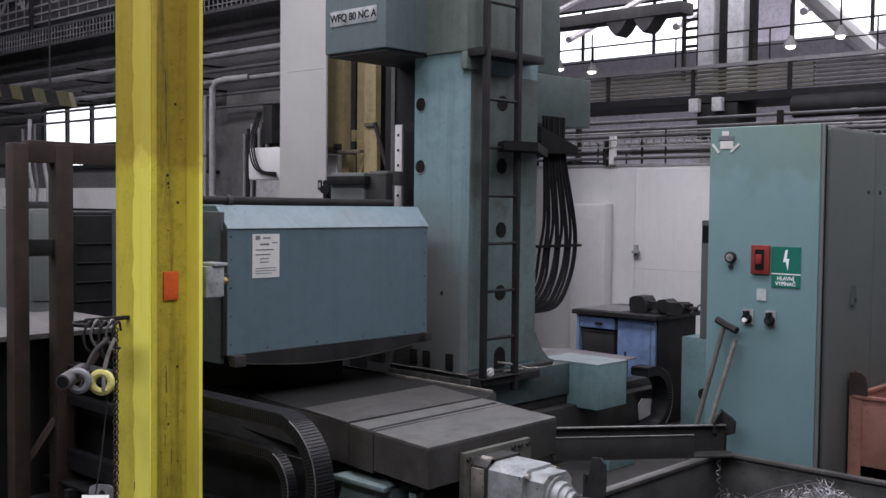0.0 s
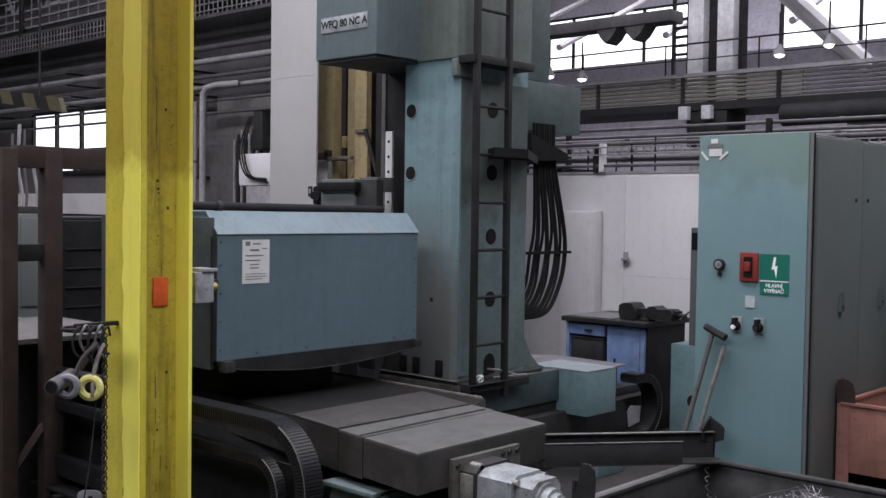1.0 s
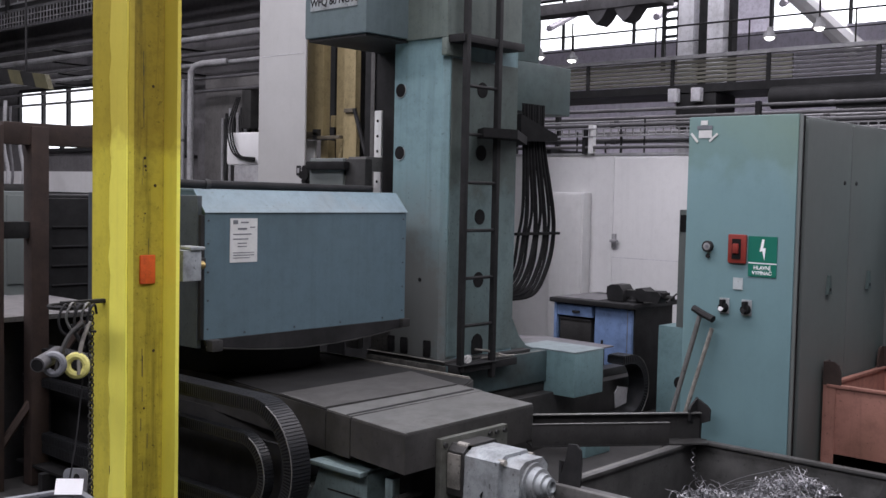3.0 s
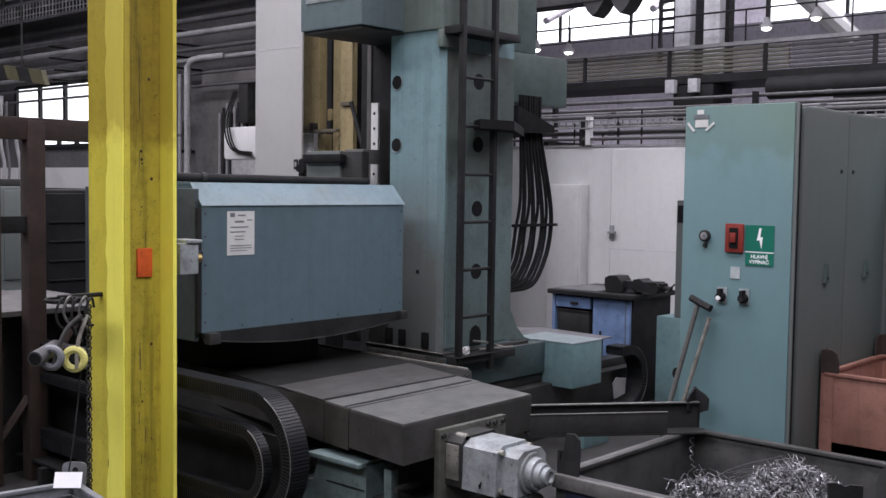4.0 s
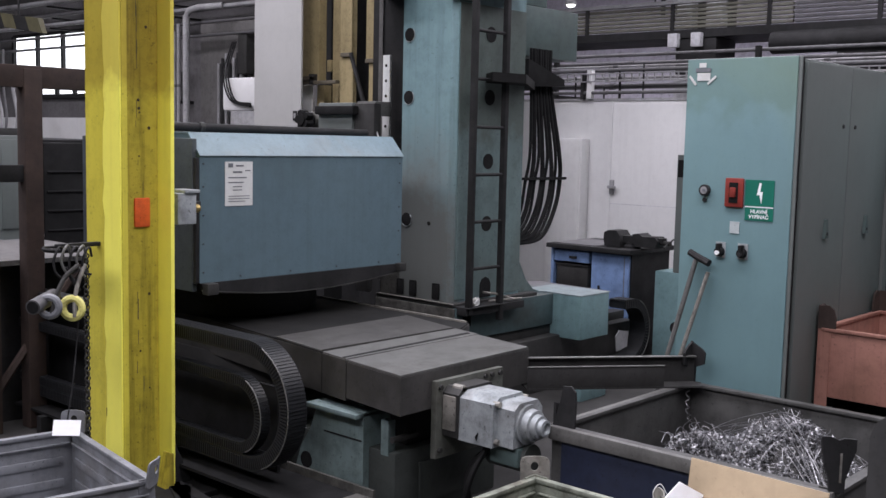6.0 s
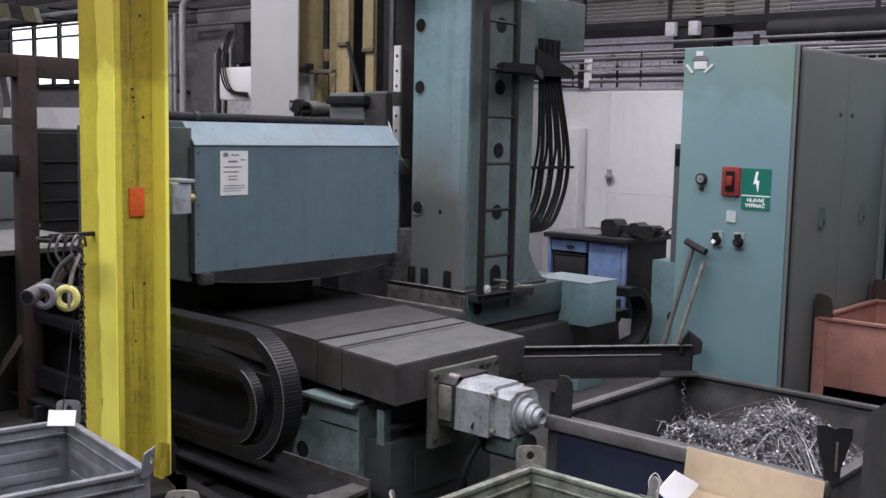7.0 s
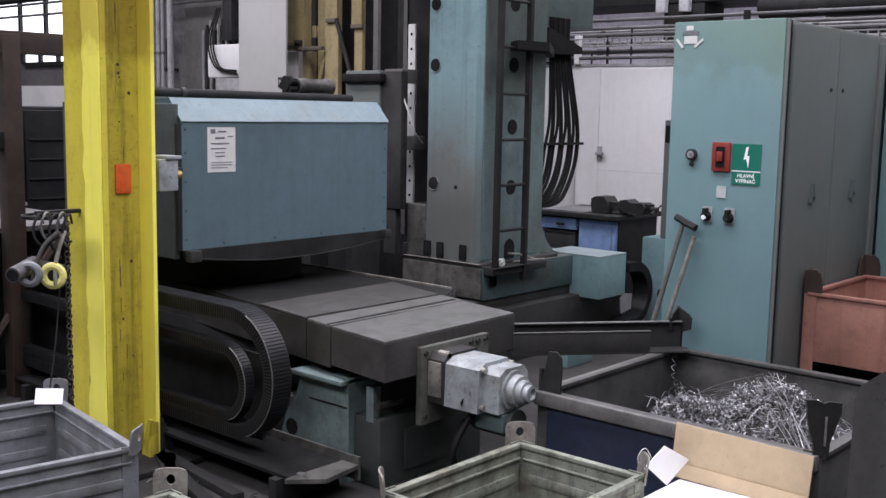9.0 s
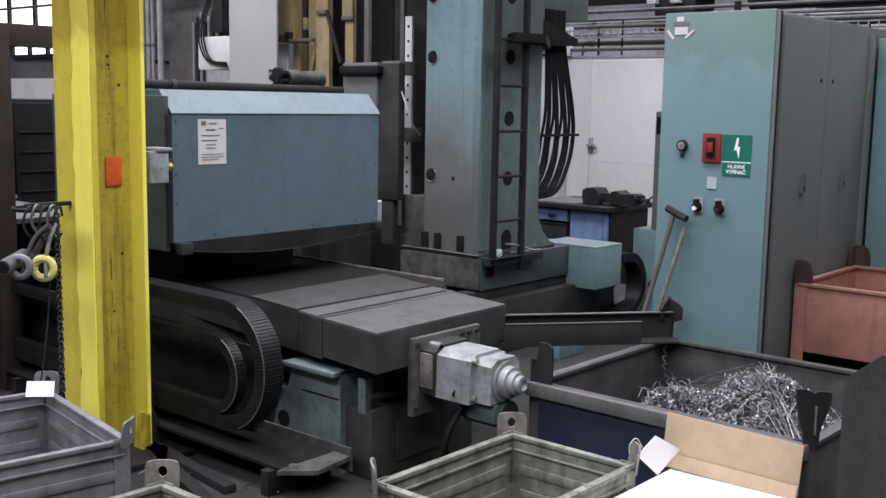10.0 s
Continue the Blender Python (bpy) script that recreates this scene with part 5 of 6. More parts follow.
# ---- workbench at the partition ----
wk = thing("workbench", "dark-topped workbench with blue drawers", "workbench", (7.7, 4.9, FLOOR))
part("worktop", box(B(), 7.40, 8.15, 4.58, 5.42, 0.825, 0.865, 0.008), M_DARK, wk)
part("carcass", box(B(), 7.50, 8.1, 4.62, 5.00, FLOOR + 0.1, 0.825), M_DARK, wk)
part("side_panel", box(B(), 7.45, 8.1, 5.37, 5.40, FLOOR, 0.825, 0.004), M_BLUE, wk)
part("back_panel", box(B(), 8.05, 8.1, 5.00, 5.37, FLOOR, 0.825), M_DARK, wk)
dr = part("drawer", box(B(), 7.45, 7.49, 5.01, 5.365, 0.715, 0.81, 0.006), M_BLUE, wk, "blue drawer front")
part("drawer_pull", box(B(), 7.43, 7.45, 5.13, 5.20, 0.745, 0.765, 0.004), M_DARK, dr)
dw = part("door", box(B(), 7.465, 7.498, 4.63, 4.99, 0.20, 0.81, 0.006), M_BLUE, wk, "blue door")
part("door_groove", box(B(), 7.461, 7.4648, 4.665, 4.672, 0.22, 0.80), M_INK, dw)
part("keyhole", box(B(), 7.458, 7.4648, 4.90, 4.92, 0.48, 0.54, 0.002), M_DARK, dw)
part("foot", box(B(), 7.52, 8.05, 4.64, 4.98, FLOOR, FLOOR + 0.1), M_DARK, wk)
part("lower_shelf", box(B(), 7.50, 8.05, 5.00, 5.37, 0.46, 0.485), M_DARK, wk)
tb = thing("tool_box", "dark steel box on the bench's open shelf", "box", (7.6, 5.2, 0.485))
part("box_body", box(B(), 7.47, 7.8, 5.03, 5.35, 0.485, 0.68, 0.008), M_IRON, tb)
part("box_lid", box(B(), 7.46, 7.81, 5.025, 5.355, 0.68, 0.695, 0.004), M_DARK, tb)
sheet = thing("tray", "flat pale grey sheet lying on the worktop", "tray", (7.6, 5.2, 0.865))
part("tray_plate", box(B(), 7.45, 7.95, 4.95, 5.38, 0.8655, 0.872, 0.002), M_PIPED, sheet)
vs = thing("bench_vise", "dark cast-iron bench vise on the workbench", "vise", (7.6, 4.75, 0.865))
part("vise_base", lathe(B(), (7.62, 4.70, 0.865), (0, 0, 1), [(0, 0.075), (0.015, 0.075), (0.03, 0.055), (0.05, 0.05)], 18), M_DARK, vs)
part("fixed_jaw", prism(B(), [(4.76, 0.87), (4.91, 0.87), (4.925, 0.93), (4.92, 0.985), (4.88, 1.005), (4.80, 1.005), (4.765, 0.96)], "x", 7.53, 7.70), M_DARK, vs)
part("slide", prism(B(), [(4.40, 0.925), (4.77, 0.90), (4.77, 0.965), (4.40, 0.965)], "x", 7.575, 7.665), M_DARK, vs)
part("moving_jaw", prism(B(), [(4.44, 0.88), (4.62, 0.885), (4.66, 0.93), (4.655, 0.985), (4.60, 0.995), (4.56, 0.97), (4.45, 0.975), (4.415, 0.94)], "x", 7.545, 7.695), M_DARK, vs)
part("screw", cyl(B(), (7.62, 4.34, 0.925), (7.62, 4.44, 0.925), 0.022, 12), M_IRON, vs)
part("tommy_bar", cyl(B(), (7.55, 4.36, 0.895), (7.70, 4.36, 0.955), 0.008, 8), M_IRON, vs)


# ---- stackable metal bins ----
def lift_lug(o, cx, cy, sx, sy, h, tall, half, material):
    """A rounded plate with an eye, bent across a bin's corner."""
    n, eye, r = 32, tall * 0.52, 0.016
    dx, dy = -sx * math.sqrt(0.5), -sy * math.sqrt(0.5)
    verts = []
    for side in (0.0, 0.007):
        for inner_edge in (True, False):
            for k in range(n):
                a = 2 * math.pi * k / n
                c, q = math.cos(a), math.sin(a)
                if inner_edge:
                    u, z = r * c, eye + r * q * 1.15
                else:
                    e = 5 if q > 0 else 14
                    g = (abs(c / half) ** e + abs(q / (tall - eye if q > 0 else eye + 0.02)) ** e) ** (-1 / e)
                    u, z = max(-half, min(half, g * c)), max(-0.02, min(tall, eye + g * q))
                out = 0.004 + side + 0.10 * z - 3.2 * u * u
                verts.append((cx + dx * out - dy * u, cy + dy * out + dx * u, h + z))
    faces = []
    for k in range(n):
        l = (k + 1) % n
        faces += [(k, l, n + l, n + k), (2 * n + l, 2 * n + k, 3 * n + k, 3 * n + l), (l, k, 2 * n + k, 2 * n + l), (n + k, n + l, 3 * n + l, 3 * n + k)]
    part("lug", add(B(), verts, faces), material, o)


def metal_bin(name, label, w, d, h, material, inner, at, group="metal bins", lug=0.09, rim=0.03, beads=True, holes=True, lugs=None, lw=0.05):
    """Local x from 0 to -w, y from 0 to d, rim at height h over the foot."""
    o = thing(name, label, "metal bin", (0, 0, 0), group=group)
    t = 0.012
    z0 = 0.07

    def side(x0, x1, y0, y1, along):
        s = box(B(), x0, x1, y0, y1, z0, h, 0.003)
        wall_ = part("side_wall", s, inner, o)
        rb = B()
        for zz in (0.33, 0.62):
            zc = z0 + (h - z0) * zz
            if along == "x":
                box(rb, x0 + 0.05, x1 - 0.05, y0 - 0.008, y1 + 0.008, zc - 0.02, zc + 0.02, 0.007)
            else:
                box(rb, x0 - 0.008, x1 + 0.008, y0 + 0.05, y1 - 0.05, zc - 0.02, zc + 0.02, 0.007)
        if beads:
            part("bead", rb, material, wall_)
            g = 0.012
            lip = box(B(), x0 + 0.02, x1 - 0.02, y0 - g, y1 + g, h - 0.058, h - 0.05, 0.003) if along == "x" else box(B(), x0 - g, x1 + g, y0 + 0.02, y1 - 0.02, h - 0.058, h - 0.05, 0.003)
            part("lip", lip, material, wall_)
        rr = B()
        if along == "x":
            box(rr, x0, x1, y0 - rim / 3, y1 + rim / 3, h - 0.012, h + 0.006, 0.004)
        else:
            box(rr, x0 - rim / 3, x1 + rim / 3, y0, y1, h - 0.012, h + 0.006, 0.004)
        part("rim", rr, material, wall_)

    side(-w, 0, 0, t, "x")
    side(-w, 0, d - t, d, "x")
    side(-w, -w + t, t, d - t, "y")
    side(-t, 0, t, d - t, "y")
    part("bin_floor", box(B(), -w + t, -t, t, d - t, z0, z0 + 0.012), inner, o)
    for cx, cy, sx, sy in ((0, 0, -1, 1), (0, d, -1, -1), (-w, 0, 1, 1), (-w, d, 1, -1)):
        part("corner_post", prism(B(), [(cx - sx * 0.006, cy - sy * 0.006), (cx + sx * 0.06, cy - sy * 0.006), (cx + sx * 0.06, cy), (cx, cy), (cx, cy + sy * 0.06), (cx - sx * 0.006, cy + sy * 0.06)], "z", 0.0, h + 0.012), material, o)
        if holes:
            lift_lug(o, cx, cy, sx, sy, h, lug, lw, lugs or material)
            continue
        if (cx, cy) == (0, d) and lug > 0.15:
            lb = B()
            for axis, c0, c1, s0, s1 in (("y", cx, cy, sx, sy), ("x", cy, cx, sy, sx)):
                prism(lb, [(c0 + s0 * a, h + z) for a, z in ((-0.007, 0.0), (0.025, 0.0), (0.028, 0.09), (0.075, 0.11), (0.08, 0.17), (0.06, 0.19), (-0.007, 0.225))], axis, c1 - s1 * 0.008, c1 + s1 * 0.004)
            part("lug", lb, lugs or material, o)
            continue
        if (cx, cy) == (-w, 0) and lug > 0.15:
            lm = pose(cx - 0.004, cy - 0.004, h, 0, 0, -45)
            plate = [(-0.028, 0.0), (0.028, 0.0), (0.03, 0.05), (0.045, 0.10), (0.066, 0.16), (0.066, 0.20), (0.02, 0.205), (0.0, 0.198), (-0.03, 0.212), (-0.066, 0.212), (-0.06, 0.15), (-0.05, 0.10), (-0.032, 0.05)]
            n = len(plate)
            vs_ = [tuple(lm @ Vector((a, q, z))) for q in (-0.006, 0.006) for a, z in plate]
            lb = add(B(), vs_, [tuple(range(n)), tuple(range(2 * n - 1, n - 1, -1))] + [(k, n + k, n + (k + 1) % n, (k + 1) % n) for k in range(n)])
            lg = part("lug", lb, lugs or material, o, smooth=False)
            part("lug_slit", box(B(), 0.006, 0.014, -0.0075, -0.006, 0.04, 0.15, m=lm), M_LUG, lg)
            continue
        if (cx, cy) == (-w, d) and lug > 0.15:
            horn = [(-0.007, 0), (lw, 0), (lw * 1.04, lug * 0.6), (lw * 1.0, lug * 0.88), (lw * 0.8, lug), (lw * 0.4, lug * 0.98), (lw * 0.3, lug * 0.66), (lw * 0.12, lug * 0.28)]
            part("lug", prism(B(), [(cy + sy * a, h + z) for a, z in horn], "x", cx - sx * 0.008, cx + sx * 0.004), lugs or material, o)
            part("lug_wing", prism(B(), [(cx + sx * a, h + z) for a, z in ((0.0, 0.0), (0.05, 0.0), (0.03, lug * 0.5), (0.0, lug * 0.55))], "y", cy - sy * 0.008, cy + sy * 0.004), lugs or material, o)
            continue
        prof = [(-0.007, 0), (lw + 0.002, 0), (lw, lug * 0.5), (lw * 0.85, lug * 0.85), (lw * 0.55, lug), (-0.007, lug * 0.97)]
        lb = prism(B(), [(cx + sx * a, h + z) for a, z in prof], "y", cy - sy * 0.008, cy + sy * 0.004)
        prism(lb, [(cy + sy * a, h + z) for a, z in prof], "x", cx - sx * 0.008, cx + sx * 0.004)
        part("lug", lb, lugs or material, o)
    o.matrix_basis = at
    return o


RIM = 0.36 - FLOOR
metal_bin("metal_bin", "worn grey steel stacking bin with beaded sides", 0.72, 0.885, RIM, M_BING, M_BING, pose(2.316, 3.574, FLOOR, 0, 0, -9.3), lug=0.088, lw=0.058)
metal_bin("metal_bin", "worn pale green steel stacking bin with dirty rim", 0.79, 0.57, RIM, M_BINGR, M_BINGR, pose(3.43, 1.965, FLOOR), lugs=M_LUG, lug=0.085, lw=0.06)
metal_bin("metal_bin", "pale green steel stacking bin beside the grey one", 0.75, 0.6, RIM - 0.02, M_BINGR, M_BINGR, pose(2.16, 2.515, FLOOR), lugs=M_LUG, lug=0.085, lw=0.06)
chip_bin = metal_bin("metal_bin", "large dark blue chip bin full of steel swarf", 1.22, 1.26, 0.47 - FLOOR, M_BINBI, M_BINBI, pose(5.03, 1.455, FLOOR), lug=0.19, rim=0.05, beads=False, holes=False, lugs=M_DARK, lw=0.11)
part("side_sheet", box(B(), 3.79, 3.803, 1.50, 2.66, 0.08, 0.413), M_BINB, chip_bin, "dark blue painted outer sheet")
part("rim_bar", box(B(), 3.772, 3.803, 1.452, 2.722, 0.415, 0.476, 0.007), M_BINRIM, chip_bin, "worn thick rim bar")
part("rim_bar", box(B(), 3.803, 5.03, 2.708, 2.736, 0.43, 0.478, 0.006), M_BINRIM, chip_bin, "worn thick rim bar")
metal_bin("metal_bin", "faded orange steel stacking bin by the cabinet", 0.85, 0.82, 0.43, M_BINO, M_BINO, pose(6.32, 1.395, 0.35), lug=0.125, beads=False, holes=False, lugs=M_RUST, lw=0.085)
skid = thing("skid", "dark timber skid under the orange bin", "skid", (5.9, 1.8, FLOOR))
for y in (1.42, 1.74, 2.05):
    part("skid_beam", box(B(), 5.56, 6.3, y, y + 0.09, FLOOR, 0.348, 0.006), M_DARK, skid)
tag_w = thing("paper_tag", "white paper tag tied to the grey bin's rim", "tag", (2.4, 4.40, 0.36))
part("card", box(B(), -0.06, 0.06, -0.002, 0.002, -0.035, 0.035, m=pose(2.372, 4.345, 0.405, -25, 0, -45)), M_WHITE, tag_w)

for k, (x, y, a, ln) in enumerate(((3.15, 2.36, 35, 0.3), (3.22, 2.3, 48, 0.34), (3.05, 2.25, 60, 0.26), (2.95, 2.3, 20, 0.3), (3.1, 2.12, 75, 0.3))):
    off = thing("steel_offcut", "flat steel offcut lying in the green bin", "offcut", (x, y, 0.03), group="offcuts in the bin")
    part("strip", box(B(), -ln / 2, ln / 2, -0.022, 0.022, -0.004, 0.004, 0.001, m=pose(x, y, 0.06 + 0.012 * k, 6, -12 + 3 * k, a)), M_STEEL if k % 2 else M_IRON, off)

# swarf in the chip bin
rnd = random.Random(5)


def heap(x, y):
    u, v = (x - 4.45) / 0.52, (y - 1.93) / 0.55
    return 0.17 + 0.30 * math.exp(-(u * u + v * v) * 2.1) + 0.17 * math.exp(-(((x - 4.25) / 0.17) ** 2 + ((y - 2.33) / 0.11) ** 2)) + 0.05 * math.exp(-(((x - 4.4) / 0.2) ** 2 + ((y - 1.86) / 0.16) ** 2)) + 0.13 * math.exp(-(((x - 3.98) / 0.16) ** 2 + ((y - 1.78) / 0.22) ** 2)) + 0.035 * noise.noise(Vector((x * 6, y * 6, 0)))


sb = B()
cells = 26
grid = [[(3.84 + 1.15 * i / cells, 1.50 + 1.17 * j / cells) for j in range(cells + 1)] for i in range(cells + 1)]
vv = [(x, y, heap(x, y) - 0.02) for row in grid for x, y in row]
ff = [(i * (cells + 1) + j, (i + 1) * (cells + 1) + j, (i + 1) * (cells + 1) + j + 1, i * (cells + 1) + j + 1) for i in range(cells) for j in range(cells)]
sw_ = thing("swarf_heap", "heap of bright curled steel swarf", "swarf", (4.4, 2.05, 0.2), kind="stuff")
# Dark mound colours in the shaded gaps between the curls.
tagged(part("swarf_base", add(B(), vv, ff), M_IRON, sw_), kind="stuff")
sb = B()
for _ in range(4800):
    x, y = rnd.uniform(3.86, 4.97), rnd.uniform(1.52, 2.64)
    if rnd.random() < 0.45:
        x, y = rnd.gauss(4.4, 0.2), rnd.gauss(2.05, 0.2)
        x, y = min(4.95, max(3.87, x)), min(2.62, max(1.53, y))
    z = heap(x, y) + rnd.uniform(-0.015, 0.02)
    a, tilt = rnd.uniform(0, 6.28), rnd.uniform(-0.7, 0.7)
    d = Vector((math.cos(a) * math.cos(tilt), math.sin(a) * math.cos(tilt), math.sin(tilt)))
    s = d.cross(Vector((rnd.uniform(-1, 1), rnd.uniform(-1, 1), rnd.uniform(-1, 1)))).normalized()
    w = d.cross(s)
    r, ln, wd = rnd.uniform(0.003, 0.014), rnd.uniform(0.014, 0.065), rnd.uniform(0.0015, 0.0055)
    turns = rnd.uniform(0.6, 1.6)
    pts = []
    n = 7
    for k in range(n):
        th = 2 * math.pi * turns * k / (n - 1)
        c = Vector((x, y, z)) + d * (ln * k / (n - 1)) + s * (r * math.cos(th)) + w * (r * math.sin(th))
        pts += [c - d * wd, c + d * wd]
    add(sb, pts, [(2 * k, 2 * k + 1, 2 * k + 3, 2 * k + 2) for k in range(n - 1)])
tagged(part("curls", sb, M_SWARF, sw_, smooth=False), kind="stuff")
sl = B()
for k in range(230):
    x, y = rnd.gauss(4.42, 0.2), rnd.gauss(2.0, 0.22)
    x, y = min(4.8, max(4.0, x)), min(2.5, max(1.65, y))
    z = heap(x, y)
    a = rnd.gauss(1.9, 0.5) if k < 50 else rnd.uniform(0, 6.28)
    L_ = rnd.uniform(0.04, 0.12) if k > 50 else rnd.uniform(0.15, 0.32)
    dx, dy = math.cos(a) * L_, math.sin(a) * L_
    e0 = (x - dx * 0.5, y - dy * 0.5, heap(x - dx * 0.5, y - dy * 0.5) + rnd.uniform(0, 0.03))
    e1 = (x + dx * 0.5, y + dy * 0.5, heap(x + dx * 0.5, y + dy * 0.5) + rnd.uniform(0, 0.09))
    tube(sl, curve_pts([e0, (x + rnd.gauss(0, 0.02), y + rnd.gauss(0, 0.02), max(z, (e0[2] + e1[2]) / 2) + rnd.uniform(0.0, 0.035)), e1], 5), rnd.uniform(0.0009, 0.002), 4)
tube(sl, curve_pts([(4.95 - 0.004 * i + 0.012 * math.sin(2.1 * i) + 0.01 * math.sin(0.5 * i), 2.655 + 0.012 * math.cos(2.1 * i), 0.22 + 0.015 * i) for i in range(17)], 4), 0.0026, 5)
# long straight chips lying in a sheaf over the heap, and loose ones sticking out
for k in range(9):
    x, y = 4.40 + rnd.gauss(0, 0.03), 1.95 + rnd.gauss(0, 0.035)
    ex, ey = 4.14 + rnd.gauss(0, 0.03), 1.61 + rnd.gauss(0, 0.03)
    top = heap(x, y) + rnd.uniform(0.03, 0.085)
    low = heap(ex, ey) + rnd.uniform(0.0, 0.04)
    tube(sl, curve_pts([(x, y, top), ((x + ex) / 2, (y + ey) / 2, (top + low) / 2 + rnd.uniform(0.015, 0.04)), (ex, ey, low)], 6), rnd.uniform(0.0015, 0.0028), 4)
for k in range(22):
    x, y = rnd.gauss(4.25, 0.06), rnd.gauss(2.31, 0.06)
    z = heap(x, y)
    a, L_ = rnd.uniform(0, 6.28), rnd.uniform(0.05, 0.13)
    tube(sl, curve_pts([(x, y, z - 0.01), (x + 0.5 * L_ * math.cos(a), y + 0.5 * L_ * math.sin(a), z + rnd.uniform(0.03, 0.06)), (x + L_ * math.cos(a + 0.5), y + L_ * math.sin(a + 0.5), z + rnd.uniform(-0.02, 0.05))], 5), rnd.uniform(0.001, 0.002), 4)
tube(sl, curve_pts([(4.30, 2.42, heap(4.30, 2.42)), (4.38, 2.2, 0.47), (4.45, 1.97, heap(4.45, 1.97) + 0.07)], 6), 0.0016, 4)
part("strands", sl, M_SWARF, sw_)

# carton in front of the chip bin
ct = thing("carton", "white carton with an open brown cardboard flap", "carton", (3.45, 1.7, FLOOR))
part("carton_body", box(B(), 3.10, 3.72, 1.44, 1.955, FLOOR, 0.285, 0.004), M_WHITE, ct)
part("flap", box(B(), -0.003, 0.003, -0.272, 0.272, 0.0, 0.197, 0.001, m=pose(3.715, 1.727, 0.296, 1.8, 6, 2)), M_CARD, ct, "brown cardboard flap")
part("flap_fold", box(B(), -0.003, 0.003, -0.271, 0.271, 0.0, 0.055, 0.001, m=pose(3.700, 1.727, 0.287, 1.2, 14, 2)), M_CARD, ct)
tag_c = thing("paper_tag", "white paper tag tied to the green bin's lug with string", "tag", (3.47, 1.95, 0.36))
part("card", prism(B(), [(3.52, 0.466), (3.39, 0.420), (3.55, 0.305), (3.72, 0.365)], "y", 1.928, 1.9305), M_WHITE, tag_c)
part("string", tube(B(), curve_pts([(3.44, 1.935, 0.435), (3.425, 1.95, 0.470), (3.395, 1.95, 0.476), (3.375, 1.955, 0.455), (3.395, 1.965, 0.42)], 6), 0.0016, 5), M_PAPER, tag_c)
sp = thing("sheet_panel", "dark grey steel sheet standing on edge", "steel sheet", (3.5, 0.9, FLOOR))
part("folded_edge", box(B(), 3.3555, 3.385, 1.165, 1.18, FLOOR, 0.83, 0.004), M_IRON, sp)
part("sheet", prism(B(), [(1.19, FLOOR), (1.18, 0.83), (1.165, 0.875), (1.07, 0.955), (0.3, 1.0), (0.3, FLOOR)], "x", 3.34, 3.355), mat("dark_grey_sheet", (0.06, 0.06, 0.06), 0.5, metal=0.1, var=0.08, scale=2), sp)

# steel channel resting on the chip bin
tc_ = thing("chip_chute", "dark folded steel chute resting on the chip bin", "chute", (4.7, 3.0, 0.476))
mm_ = pose(4.30, 3.28, 0.478, 0, 0, -39)
ch_ = B()
box(ch_, 0, 0.93, -0.125, 0.0, 0, 0.008, m=mm_)
part("chute_floor", ch_, M_IRON, tc_)
part("chute_side", box(B(), 0, 0.93, -0.008, 0.0, 0.008, 0.14, 0.002, m=mm_), M_IRON, tc_)
part("chute_side", box(B(), 0, 0.72, -0.125, -0.117, 0.008, 0.115, 0.002, m=mm_), M_IRON, tc_)
part("chute_edge", box(B(), 0, 0.93, -0.03, 0.0, 0.14, 0.146, 0.001, m=mm_), M_STEEL, tc_)
part("chute_edge", box(B(), 0, 0.72, -0.129, -0.115, 0.115, 0.120, 0.001, m=mm_), M_STEEL, tc_)
blk = thing("floor_plinth", "low teal steel plinth on the floor behind the bin", "plinth", (6.2, 4.2, FLOOR))
part("block", box(B(), 6.03, 6.34, 4.08, 4.22, FLOOR, 0.12, 0.008), M_TEAL, blk)
part("foot_top", box(B(), 6.05, 6.32, 4.10, 4.20, 0.12, 0.15, 0.006), M_BASEP, blk)

# ---- yellow post and the hooks beside it ----
ps = thing("yellow_post", "yellow-painted steel I-beam post with worn paint", "post", (2.85, 4.57, FLOOR))
PH = 6.0
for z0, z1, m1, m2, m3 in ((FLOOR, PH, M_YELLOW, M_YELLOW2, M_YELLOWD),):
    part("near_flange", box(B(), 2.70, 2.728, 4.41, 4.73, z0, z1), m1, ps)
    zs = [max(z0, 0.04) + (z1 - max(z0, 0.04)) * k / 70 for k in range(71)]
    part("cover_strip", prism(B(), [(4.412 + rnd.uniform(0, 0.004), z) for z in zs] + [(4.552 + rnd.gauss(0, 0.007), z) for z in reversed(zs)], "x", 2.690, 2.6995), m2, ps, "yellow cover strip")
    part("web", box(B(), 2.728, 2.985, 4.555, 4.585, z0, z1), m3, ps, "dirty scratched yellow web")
    # Brighter yellow here makes up for the shade on this face.
    part("far_flange", box(B(), 2.985, 3.005, 4.445, 4.73, z0, z1), m2, ps, "bright yellow flange edge, lightened to offset its shade")
part("base_plate", box(B(), 2.58, 3.12, 4.25, 4.9, FLOOR, FLOOR + 0.03, 0.004), M_DARK, ps)
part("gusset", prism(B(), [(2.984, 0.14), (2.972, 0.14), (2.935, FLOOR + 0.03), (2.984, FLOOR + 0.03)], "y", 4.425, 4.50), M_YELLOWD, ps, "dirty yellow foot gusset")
part("gusset", prism(B(), [(3.006, FLOOR + 0.03), (3.11, FLOOR + 0.03), (3.006, 0.2)], "y", 4.46, 4.48), M_DARK, ps)
